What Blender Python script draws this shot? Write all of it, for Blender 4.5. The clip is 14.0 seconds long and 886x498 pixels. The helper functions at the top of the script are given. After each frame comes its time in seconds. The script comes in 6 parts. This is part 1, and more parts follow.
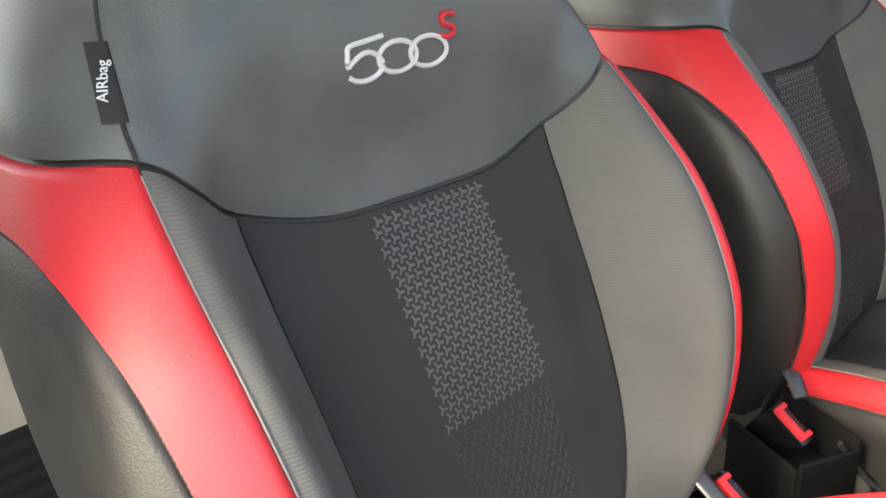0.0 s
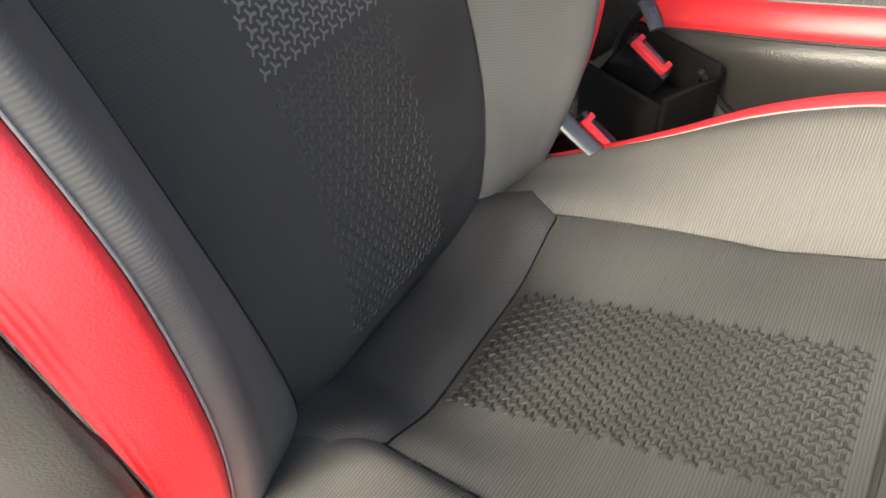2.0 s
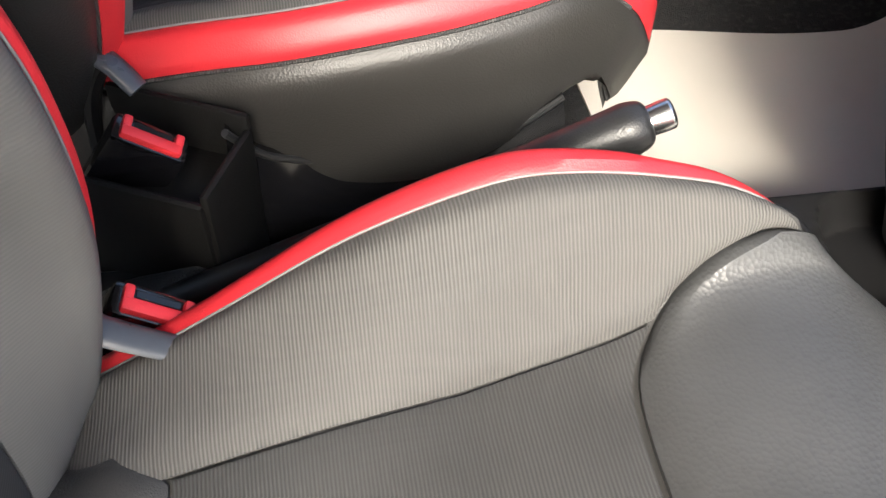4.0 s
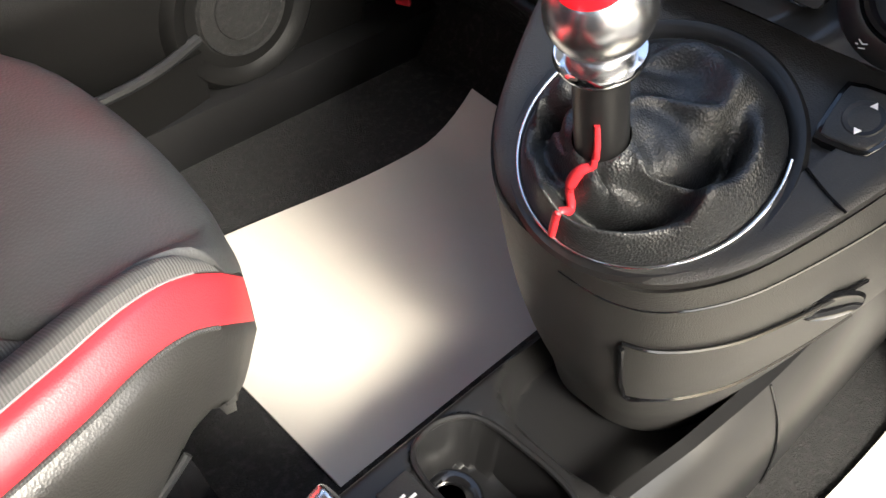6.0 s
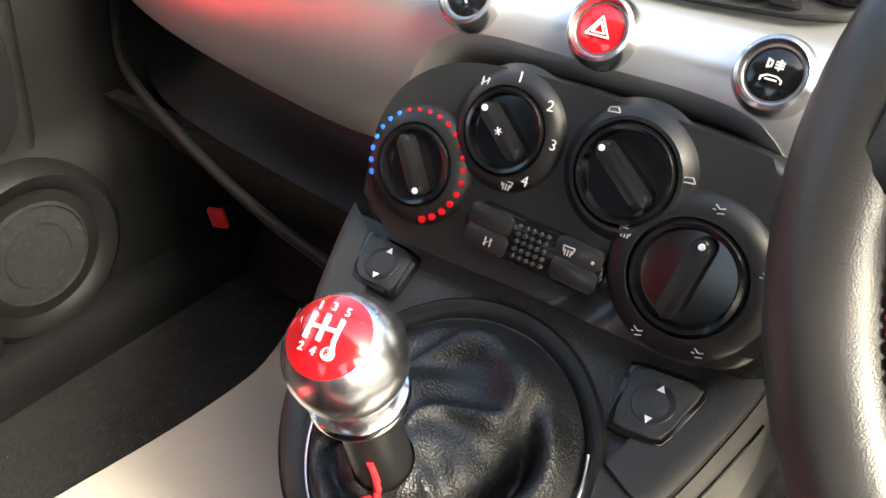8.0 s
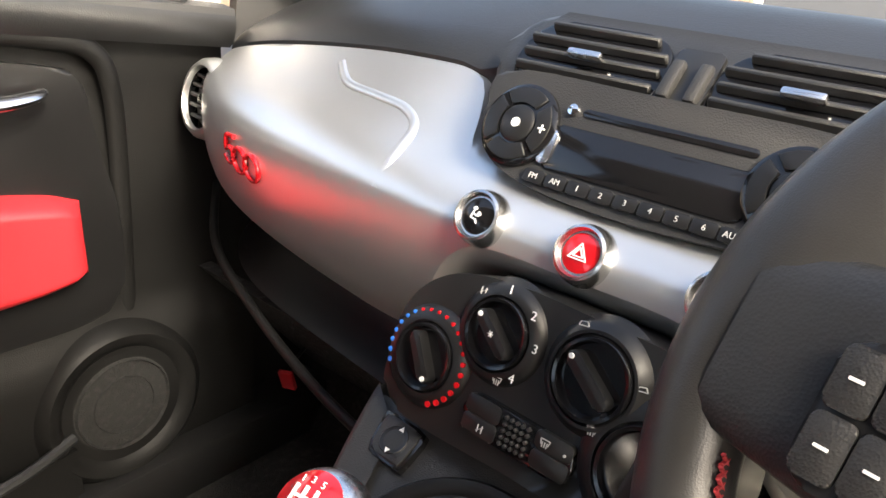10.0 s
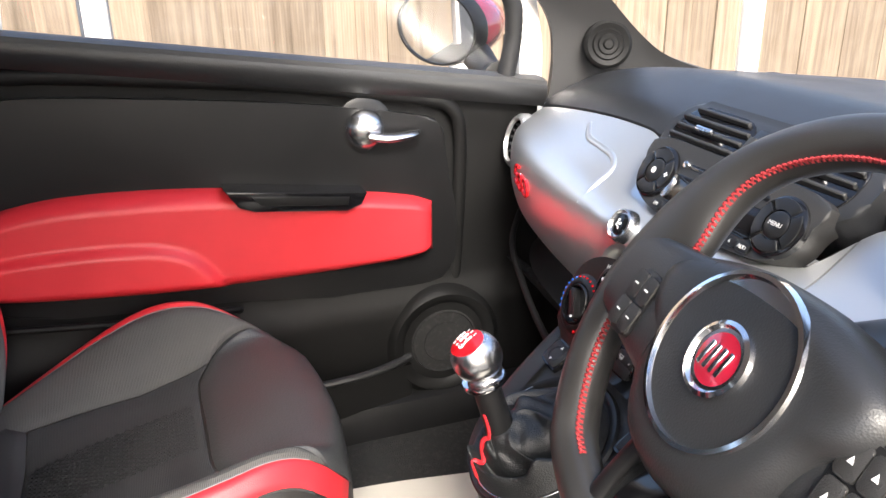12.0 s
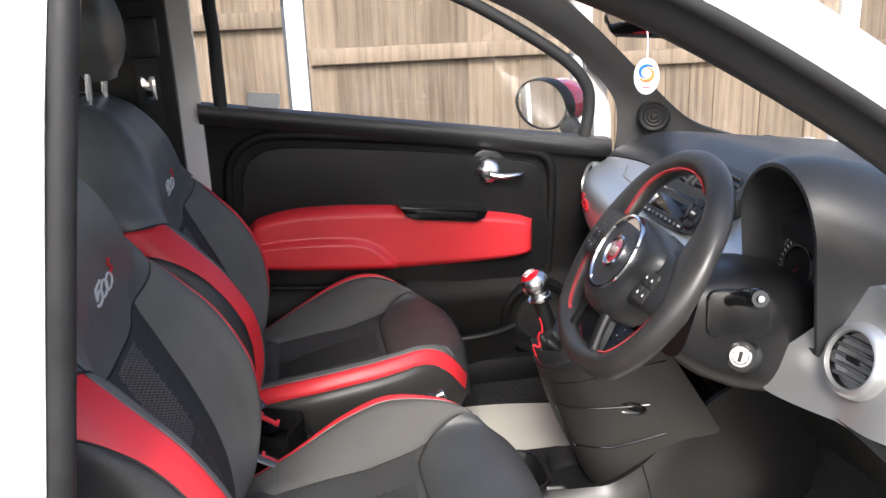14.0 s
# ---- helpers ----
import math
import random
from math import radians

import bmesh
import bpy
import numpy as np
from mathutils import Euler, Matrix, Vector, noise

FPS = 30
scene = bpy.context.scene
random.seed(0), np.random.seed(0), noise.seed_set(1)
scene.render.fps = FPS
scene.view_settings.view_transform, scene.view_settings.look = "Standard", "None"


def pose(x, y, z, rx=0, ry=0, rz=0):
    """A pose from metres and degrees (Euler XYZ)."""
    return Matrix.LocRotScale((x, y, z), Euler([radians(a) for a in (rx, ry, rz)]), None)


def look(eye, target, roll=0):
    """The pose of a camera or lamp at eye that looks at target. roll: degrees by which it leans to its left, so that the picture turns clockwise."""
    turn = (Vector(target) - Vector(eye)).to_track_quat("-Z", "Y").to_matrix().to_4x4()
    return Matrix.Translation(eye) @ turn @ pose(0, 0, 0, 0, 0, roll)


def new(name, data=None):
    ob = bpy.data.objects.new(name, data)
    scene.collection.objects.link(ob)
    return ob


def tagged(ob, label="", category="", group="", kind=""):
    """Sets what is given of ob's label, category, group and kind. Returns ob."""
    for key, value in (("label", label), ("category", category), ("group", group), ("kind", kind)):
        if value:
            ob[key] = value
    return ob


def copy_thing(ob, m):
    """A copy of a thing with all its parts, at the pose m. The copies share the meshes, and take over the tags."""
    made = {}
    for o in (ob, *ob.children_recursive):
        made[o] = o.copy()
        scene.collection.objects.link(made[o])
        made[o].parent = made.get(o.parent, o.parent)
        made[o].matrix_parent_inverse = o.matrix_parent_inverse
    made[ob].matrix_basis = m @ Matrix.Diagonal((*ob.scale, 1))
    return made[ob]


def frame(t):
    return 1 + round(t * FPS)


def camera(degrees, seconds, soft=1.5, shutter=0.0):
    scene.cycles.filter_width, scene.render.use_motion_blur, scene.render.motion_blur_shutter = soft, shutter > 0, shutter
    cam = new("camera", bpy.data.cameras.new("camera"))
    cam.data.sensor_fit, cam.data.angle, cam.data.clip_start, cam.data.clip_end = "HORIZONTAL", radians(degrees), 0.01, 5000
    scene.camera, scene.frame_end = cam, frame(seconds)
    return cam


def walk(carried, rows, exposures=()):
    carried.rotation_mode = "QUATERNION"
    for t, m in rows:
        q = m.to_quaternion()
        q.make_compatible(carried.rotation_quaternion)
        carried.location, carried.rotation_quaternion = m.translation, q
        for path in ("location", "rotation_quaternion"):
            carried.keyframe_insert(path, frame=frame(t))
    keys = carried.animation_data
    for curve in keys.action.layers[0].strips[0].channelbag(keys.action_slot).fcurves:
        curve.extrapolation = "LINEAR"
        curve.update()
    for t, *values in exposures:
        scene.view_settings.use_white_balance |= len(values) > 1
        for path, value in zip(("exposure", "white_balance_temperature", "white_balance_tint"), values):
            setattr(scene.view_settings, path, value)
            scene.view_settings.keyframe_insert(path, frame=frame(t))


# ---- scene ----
cam = camera(56.2, 14.0)
PATH = [
    (0, (0.29, -0.716, 1.021), (-1.029, 0.594, 0.285), -2.3),
    (0.5, (0.311, -0.709, 0.985), (-0.968, 0.572, 0.134), -2.6),
    (1, (0.288, -0.702, 0.934), (-0.847, 0.596, -0.081), -1.0),
    (1.5, (0.26, -0.687, 0.917), (-0.739, 0.589, -0.256), -1.4),
    (2, (0.212, -0.649, 0.901), (-0.563, 0.637, -0.419), -1.4),
    (2.2, (0.201, -0.628, 0.911), (-0.456, 0.645, -0.485), -0.7),
    (4.3, (0.12, -0.335, 0.913), (0.527, 0.832, -0.659), 4.3),
    (4.5, (0.13, -0.3, 0.919), (0.595, 0.811, -0.678), 4.1),
    (5, (0.179, -0.25, 0.94), (0.785, 0.794, -0.654), 0.6),
    (5.5, (0.208, -0.226, 0.936), (1.021, 0.784, -0.587), 2.1),
    (6, (0.236, -0.194, 0.95), (1.274, 0.78, -0.455), 3.2),
    (6.5, (0.276, -0.187, 0.96), (1.423, 0.764, -0.375), 3.1),
    (7, (0.305, -0.176, 0.975), (1.555, 0.746, -0.284), 3.4),
    (7.5, (0.325, -0.174, 0.986), (1.646, 0.731, -0.212), 3.4),
    (8, (0.34, -0.174, 0.999), (1.725, 0.725, -0.13), 3.4),
    (8.5, (0.354, -0.184, 1.006), (1.791, 0.737, -0.036), 3.3),
    (9, (0.357, -0.196, 1.022), (1.834, 0.789, 0.099), 3.3),
    (9.2, (0.356, -0.203, 1.026), (1.832, 0.816, 0.141), 3.2),
    (11.3, (0.282, -0.465, 1.132), (1.211, 1.134, 0.37), 0.5),
    (11.5, (0.283, -0.517, 1.141), (1.124, 1.132, 0.384), 0.1),
    (12, (0.256, -0.686, 1.174), (0.886, 1.065, 0.44), -0.8),
    (12.5, (0.227, -0.839, 1.21), (0.735, 0.964, 0.511), -1.5),
    (13, (0.179, -1.043, 1.239), (0.621, 0.795, 0.585), -1.7),
    (13.5, (0.155, -1.217, 1.256), (0.538, 0.647, 0.639), -1.9),
    (14, (0.127, -1.421, 1.287), (0.442, 0.466, 0.705), -2.2),
]
walk(cam, [(t, look(e, a, r)) for t, e, a, r in PATH], exposures=[(0, 2.85, 7300, 2), (2, 2.55, 7000, 3), (4.5, 2.3, 6500, 6), (5.5, 2.75, 6500, 5), (6.5, 2.75, 6600, 4), (7.5, 2.95, 6900, 3), (8.5, 2.95, 7200, 3), (9, 2.6, 7400, 4), (11.5, 2.25, 6500, 8), (13, 2.1, 6000, 8), (13.5, 2.0, 5800, 8), (14, 1.5, 6100, 8)])

# ---- world and light ----
world = bpy.data.worlds.new("world")
scene.world = world
world.use_nodes = True
sky = world.node_tree.nodes.new("ShaderNodeTexSky")
sky.sky_type, sky.sun_disc = "NISHITA", False
sky.sun_elevation, sky.sun_rotation = radians(39), radians(192)
sky.air_density, sky.dust_density, sky.ozone_density = 0.8, 4.0, 0.4
background = world.node_tree.nodes["Background"]
background.inputs["Strength"].default_value = 0.15
world.node_tree.links.new(sky.outputs[0], background.inputs[0])
sun = new("sun", bpy.data.lights.new("sun", "SUN"))
sun.data.energy, sun.data.angle, sun.data.color = 1.6, radians(14), (1, 0.94, 0.86)
SUN_FROM = Vector((-0.22, -1.0, 0.83))
sun.matrix_world = look((0, 0, 0), -SUN_FROM)


# ---- materials ----
def material(name, color, rough=0.5, metal=0.0, spots=0.0, spot_scale=8.0, bump=0.0, bump_scale=400.0, coat=0.0, weave=None, spec=0.5):
    m = bpy.data.materials.new(name)
    m.use_nodes = True
    n, l = m.node_tree.nodes, m.node_tree.links
    b = n["Principled BSDF"]
    b.inputs["Roughness"].default_value, b.inputs["Metallic"].default_value = rough, metal
    b.inputs["Coat Weight"].default_value = coat
    b.inputs["Specular IOR Level"].default_value = spec
    b.inputs["Base Color"].default_value = (*color, 1)
    where = n.new("ShaderNodeTexCoord").outputs["Object"]
    if spots:
        a = n.new("ShaderNodeTexNoise")
        a.inputs["Scale"].default_value, a.inputs["Detail"].default_value = spot_scale, 6
        l.new(where, a.inputs["Vector"])
        r = n.new("ShaderNodeMapRange")
        r.inputs[1].default_value, r.inputs[2].default_value = 0.3, 0.7
        r.inputs[3].default_value, r.inputs[4].default_value = 1 - spots, 1 + spots
        l.new(a.outputs[0], r.inputs[0])
        mul = n.new("ShaderNodeVectorMath")
        mul.operation = "MULTIPLY"
        mul.inputs[0].default_value = color
        l.new(r.outputs[0], mul.inputs[1])
        l.new(mul.outputs[0], b.inputs["Base Color"])
        rr = n.new("ShaderNodeMath")
        rr.operation = "MULTIPLY"
        rr.inputs[1].default_value = rough
        l.new(r.outputs[0], rr.inputs[0])
        l.new(rr.outputs[0], b.inputs["Roughness"])
    height = None
    if bump:
        v = n.new("ShaderNodeTexVoronoi")
        v.inputs["Scale"].default_value = bump_scale
        l.new(where, v.inputs["Vector"])
        height = v.outputs["Distance"]
    if weave:
        axis, scale = weave
        w = n.new("ShaderNodeTexWave")
        w.bands_direction = axis
        w.inputs["Scale"].default_value, w.inputs["Distortion"].default_value, w.inputs["Detail Scale"].default_value = scale, (0.0 if scale > 100 else 0.6), 6
        l.new(where, w.inputs["Vector"])
        height = w.outputs["Fac"]
        if scale > 100:
            tone = n.new("ShaderNodeMapRange")
            tone.inputs[3].default_value, tone.inputs[4].default_value = (0.68, 1.22) if axis == "X" else (0.9, 1.06)
            l.new(height, tone.inputs[0])
            mix = n.new("ShaderNodeVectorMath")
            mix.operation = "MULTIPLY"
            l.new(mul.outputs[0], mix.inputs[0])
            l.new(tone.outputs[0], mix.inputs[1])
            l.new(mix.outputs[0], b.inputs["Base Color"])
    if height:
        bp = n.new("ShaderNodeBump")
        bp.inputs["Strength"].default_value, bp.inputs["Distance"].default_value = bump or (0.4 if axis == "X" else 0.12), 0.001
        l.new(height, bp.inputs["Height"])
        l.new(bp.outputs[0], b.inputs["Normal"])
    return m


BLACK = material("black_grained_plastic", (0.021, 0.0205, 0.020), 0.5, spots=0.15, bump=0.25, bump_scale=900)
DOORSKIN = material("black_door_plastic", (0.0065, 0.0065, 0.0065), 0.5, spots=0.15, bump=0.25, bump_scale=900, spec=0.18)
PILLAR = material("grey_pillar_plastic", (0.042, 0.042, 0.043), 0.55, spots=0.1, bump=0.25, bump_scale=800)
DARK = material("dark_satin_plastic", (0.0095, 0.0095, 0.010), 0.36, spots=0.15, spec=0.38)
GLOSS = material("black_gloss_plastic", (0.006, 0.006, 0.007), 0.12)
SOFT = material("soft_dash_skin", (0.019, 0.0195, 0.0205), 0.40, spots=0.12, bump=0.16, bump_scale=700)
# same leather as PAD, its colour lifted to imitate windscreen light on the shoulders
LEATHER = material("sky_lit_black_leather", (0.098, 0.104, 0.103), 0.45, spots=0.14, spot_scale=14, bump=0.16, bump_scale=420)
PAD = material("dark_pad_leather", (0.045, 0.046, 0.047), 0.42, spots=0.16, spot_scale=14, bump=0.30, bump_scale=380)
PANEL = material("satin_control_panel", (0.013, 0.013, 0.013), 0.33, spots=0.1, spot_scale=20)
RIMHIDE = material("smooth_rim_leather", (0.026, 0.025, 0.024), 0.38, spots=0.2, spot_scale=18, bump=0.10, bump_scale=1300)
GAITER = material("gaiter_leather", (0.014, 0.015, 0.016), 0.42, spots=0.2, spot_scale=20, bump=0.5, bump_scale=620)
FABRIC = material("black_ribbed_fabric", (0.034, 0.034, 0.034), 0.85, spots=0.3, spot_scale=10, weave=("X", 150))
FABRIC_BACK = material("black_ribbed_back_fabric", (0.030, 0.030, 0.0295), 0.85, spots=0.3, spot_scale=10, weave=("Z", 150))
PLAINCLOTH = material("black_plain_cloth", (0.034, 0.034, 0.035), 0.8, spots=0.25, spot_scale=12, bump=0.3, bump_scale=900)
GREY = material("grey_ribbed_fabric", (0.070, 0.068, 0.065), 0.74, spots=0.22, spot_scale=9, weave=("X", 150))
GREY_BACK = material("grey_ribbed_back_fabric", (0.100, 0.098, 0.094), 0.72, spots=0.22, spot_scale=9, weave=("Z", 150))
SIDE = material("dark_grey_vinyl", (0.025, 0.0243, 0.023), 0.46, spots=0.2, spot_scale=7, bump=0.2, bump_scale=600)
RED = material("red_vinyl", (0.60, 0.026, 0.036), 0.42, spots=0.08, spot_scale=9, bump=0.15, bump_scale=700)
REDGLOSS = material("red_gloss", (0.55, 0.008, 0.015), 0.15, coat=0.5)
REDPAINT = material("red_car_paint", (0.35, 0.01, 0.03), 0.2, coat=1.0)
SILVER = material("silver_fascia_paint", (0.66, 0.668, 0.665), 0.34, metal=0.84, spots=0.02, spot_scale=6)
CHROME = material("chrome", (0.75, 0.75, 0.76), 0.12, metal=1)
SATIN = material("satin_aluminium", (0.62, 0.62, 0.63), 0.26, metal=1, spots=0.06, spot_scale=60)
MAT = material("cream_paper_mat", (0.50, 0.475, 0.42), 0.6, spots=0.06, spot_scale=5)
CARPET = material("black_carpet", (0.008, 0.008, 0.008), 0.95, spots=0.4, spot_scale=120, bump=0.8, bump_scale=500)
WHITE = material("white_car_paint", (0.8, 0.78, 0.76), 0.25, coat=0.8)
# backrest marks are one weave; its sheen is painted as a bright and a dark tone
WEAVE_SHEEN = material("sheen_woven_mark", (0.100, 0.102, 0.100), 0.36)
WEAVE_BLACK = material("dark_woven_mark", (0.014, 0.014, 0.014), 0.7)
WEAVE_SHADED = material("shaded_woven_mark", (0.033, 0.033, 0.032), 0.6)
RUBBER = material("black_rubber", (0.015, 0.015, 0.016), 0.6, spots=0.2, spot_scale=30)
LETTER = material("white_print", (0.8, 0.8, 0.8), 0.5)
PRINT = material("pale_grey_print", (0.42, 0.42, 0.42), 0.5)
BLUEPRINT = material("blue_print", (0.02, 0.15, 0.6), 0.5)
THREAD = material("pale_thread", (0.6, 0.6, 0.6), 0.7)
SEAM = material("grey_seam_thread", (0.2, 0.19, 0.19), 0.8)
REDTHREAD = material("red_thread", (0.30, 0.02, 0.025), 0.7)
WOOD = material("weathered_fence_wood", (0.20, 0.155, 0.11), 0.85, spots=0.35, spot_scale=7, weave=("X", 30))

# long streaks down each board, with a tone of its own for every board
_n, _l = WOOD.node_tree.nodes, WOOD.node_tree.links
_map = _n.new("ShaderNodeMapping")
_map.inputs["Scale"].default_value = (42, 42, 1.6)
_l.new(_n.new("ShaderNodeTexCoord").outputs["Object"], _map.inputs["Vector"])
_streak = _n.new("ShaderNodeTexNoise")
_streak.inputs["Scale"].default_value, _streak.inputs["Detail"].default_value, _streak.inputs["Roughness"].default_value = 1.0, 8, 0.65
_l.new(_map.outputs[0], _streak.inputs["Vector"])
_ramp = _n.new("ShaderNodeValToRGB")
_ramp.color_ramp.elements[0].position, _ramp.color_ramp.elements[0].color = 0.30, (0.125, 0.095, 0.068, 1)
_ramp.color_ramp.elements[1].position, _ramp.color_ramp.elements[1].color = 0.62, (0.255, 0.200, 0.145, 1)
_l.new(_streak.outputs[0], _ramp.inputs[0])
_own = _n.new("ShaderNodeMapRange")
_own.inputs[3].default_value, _own.inputs[4].default_value = 0.72, 1.15
_l.new(_n.new("ShaderNodeObjectInfo").outputs["Random"], _own.inputs[0])
_tone = _n.new("ShaderNodeVectorMath")
_tone.operation = "MULTIPLY"
_l.new(_ramp.outputs[0], _tone.inputs[0])
_l.new(_own.outputs[0], _tone.inputs[1])
_l.new(_tone.outputs[0], _n["Principled BSDF"].inputs["Base Color"])
CONCRETE = material("white_concrete", (0.75, 0.72, 0.68), 0.85, spots=0.12, spot_scale=20)
TARMAC = material("tarmac", (0.06, 0.058, 0.055), 0.9, spots=0.3, spot_scale=40, bump=0.6, bump_scale=120)
HEAD = material("light_headlining", (0.45, 0.44, 0.42), 0.9, spots=0.05, spot_scale=200)
MIRROR = material("mirror_glass", (0.6, 0.61, 0.62), 0.02, metal=1)
GLASS = material("window_glass", (1, 1, 1), 0.0)
_g = GLASS.node_tree
_t = _g.nodes.new("ShaderNodeBsdfTransparent")
_k = _g.nodes.new("ShaderNodeBsdfGlossy")
_k.inputs["Roughness"].default_value = 0.02
_x = _g.nodes.new("ShaderNodeMixShader")
_x.inputs[0].default_value = 0.025
_g.links.new(_t.outputs[0], _x.inputs[1])
_g.links.new(_k.outputs[0], _x.inputs[2])
_g.links.new(_x.outputs[0], _g.nodes["Material Output"].inputs[0])


# ---- mesh helpers ----
def part(name, bm, mat, parent=None, label="", smooth=True, edge=40):
    bmesh.ops.recalc_face_normals(bm, faces=bm.faces[:])
    me = bpy.data.meshes.new(name)
    for f in bm.faces:
        f.smooth = smooth
    if smooth:
        for e in bm.edges:
            if len(e.link_faces) == 2 and e.calc_face_angle(0) > radians(edge):
                e.smooth = False
    bm.to_mesh(me)
    bm.free()
    me.materials.append(mat)
    ob = new(name, me)
    if parent:
        ob.parent = parent
    if label:
        ob["label"] = label
    return ob


def empty(name, label, category, group="", kind="", at=(0, 0, 0)):
    ob = new(name)
    ob.location = at
    ob.empty_display_size = 0.05
    return tagged(ob, label, category, group, kind)


def loft(rings, closed=True, caps=True, loop=False):
    """A skin over rings of equally many points."""
    bm = bmesh.new()
    vs = [[bm.verts.new(p) for p in ring] for ring in rings]
    n = len(vs[0])
    pairs = list(zip(vs, vs[1:])) + ([(vs[-1], vs[0])] if loop else [])
    for a, b in pairs:
        for i in range(n if closed else n - 1):
            j = (i + 1) % n
            bm.faces.new((a[i], a[j], b[j], b[i]))
    if caps and closed and not loop:
        bm.faces.new(vs[0][::-1])
        bm.faces.new(vs[-1])
    return bm


def box(x0, x1, y0, y1, z0, z1, bevel=0.004, seg=2):
    bm = bmesh.new()
    bmesh.ops.create_cube(bm, size=1)
    for v in bm.verts:
        v.co = ((x0 + x1) / 2 + v.co.x * (x1 - x0), (y0 + y1) / 2 + v.co.y * (y1 - y0), (z0 + z1) / 2 + v.co.z * (z1 - z0))
    if bevel:
        bmesh.ops.bevel(bm, geom=bm.edges[:], offset=bevel, segments=seg, affect="EDGES", profile=0.5)
    return bm


def moved(bm, m):
    bmesh.ops.transform(bm, matrix=m, verts=bm.verts[:])
    return bm


def joined(*bms):
    out = bmesh.new()
    for b in bms:
        me = bpy.data.meshes.new("t")
        b.to_mesh(me)
        b.free()
        out.from_mesh(me)
        bpy.data.meshes.remove(me)
    return out


def facing(at, normal, up=(0, 0, 1)):
    """A pose whose local z points along normal and local y as far up as it can."""
    z = Vector(normal).normalized()
    x = Vector(up).cross(z).normalized()
    y = z.cross(x)
    m = Matrix((x, y, z)).transposed().to_4x4()
    m.translation = at
    return m


def lathe(profile, m=None, seg=32, caps=True):
    """Turns (radius, height) points about local z."""
    bm = loft([[(r * math.cos(a), r * math.sin(a), h) for a in (2 * math.pi * i / seg for i in range(seg))] for r, h in profile], caps=caps)
    return moved(bm, m) if m else bm


def spline(points, steps=8, closed=False):
    """A Catmull-Rom line through points."""
    p = [Vector(q) for q in points]
    n = len(p)
    out = []
    for i in range(n if closed else n - 1):
        a, b, c, d = (p[(i - 1) % n], p[i], p[(i + 1) % n], p[(i + 2) % n]) if closed else (p[max(i - 1, 0)], p[i], p[i + 1], p[min(i + 2, n - 1)])
        for s in range(steps):
            t = s / steps
            out.append(0.5 * (2 * b + (c - a) * t + (2 * a - 5 * b + 4 * c - d) * t * t + (3 * b - a - 3 * c + d) * t**3))
    return out if closed else out + [p[-1]]


def tube(points, r, seg=8, closed=False, steps=8, flat=1.0, up=(0, 0, 1)):
    """A round bar along a smooth line; r is one radius or one for each given point; flat squeezes it along up."""
    line = spline(points, steps, closed)
    n = len(line)
    rings = []
    for i, q in enumerate(line):
        d = (line[(i + 1) % n] - line[i - 1]) if closed else (line[min(i + 1, n - 1)] - line[max(i - 1, 0)])
        d.normalize()
        x = d.cross(Vector(up))
        x = x.normalized() if x.length > 1e-4 else Vector((1, 0, 0))
        y = x.cross(d)
        if isinstance(r, (int, float)):
            rad = r
        else:
            f = i / max(n - 1, 1) * (len(r) - 1)
            a = min(int(f), len(r) - 2)
            rad = r[a] + (r[a + 1] - r[a]) * (f - a)
        rings.append([q + rad * (math.cos(k) * x + flat * math.sin(k) * y) for k in (2 * math.pi * j / seg for j in range(seg))])
    return loft(rings, loop=closed)


def sheet(f, nu, nv, depth=(0, 0, -0.01)):
    """A plate of the shape f(u, v), u and v from 0 to 1, thickened by depth."""
    bm = bmesh.new()
    d = Vector(depth)
    top = [[bm.verts.new(f(i / nu, j / nv)) for j in range(nv + 1)] for i in range(nu + 1)]
    low = [[bm.verts.new(v.co + d) for v in row] for row in top]
    for i in range(nu):
        for j in range(nv):
            bm.faces.new((top[i][j], top[i + 1][j], top[i + 1][j + 1], top[i][j + 1]))
            bm.faces.new((low[i][j], low[i][j + 1], low[i + 1][j + 1], low[i + 1][j]))
    rim = [(i, 0) for i in range(nu)] + [(nu, j) for j in range(nv)] + [(i, nv) for i in range(nu, 0, -1)] + [(0, j) for j in range(nv, 0, -1)]
    for (a, b), (c, e) in zip(rim, rim[1:] + rim[:1]):
        bm.faces.new((top[a][b], low[a][b], low[c][e], top[c][e]))
    return bm


def plate(outline, m, depth, bevel=0.0, seg=2):
    """A flat plate of a 2D outline in the plane of m, from local z = 0 down to -depth, its upper edge rounded."""
    bm = bmesh.new()
    top = [bm.verts.new((x, y, 0)) for x, y in outline]
    low = [bm.verts.new((x, y, -depth)) for x, y in outline]
    n = len(top)
    face = bm.faces.new(top)
    bm.faces.new(low[::-1])
    for i in range(n):
        bm.faces.new((top[i], low[i], low[(i + 1) % n], top[(i + 1) % n]))
    if bevel:
        bmesh.ops.bevel(bm, geom=face.edges[:], offset=bevel, segments=seg, affect="EDGES", profile=0.5)
    return moved(bm, m)


def rounded(w, h, r, n=5):
    """The outline of a rounded rectangle."""
    out = []
    for cx, cy, a0 in ((w / 2 - r, h / 2 - r, 0), (-w / 2 + r, h / 2 - r, 90), (-w / 2 + r, -h / 2 + r, 180), (w / 2 - r, -h / 2 + r, 270)):
        out += [(cx + r * math.cos(radians(a0 + 90 * i / n)), cy + r * math.sin(radians(a0 + 90 * i / n))) for i in range(n + 1)]
    return out


def lerp(a, b, t):
    return a + (b - a) * t


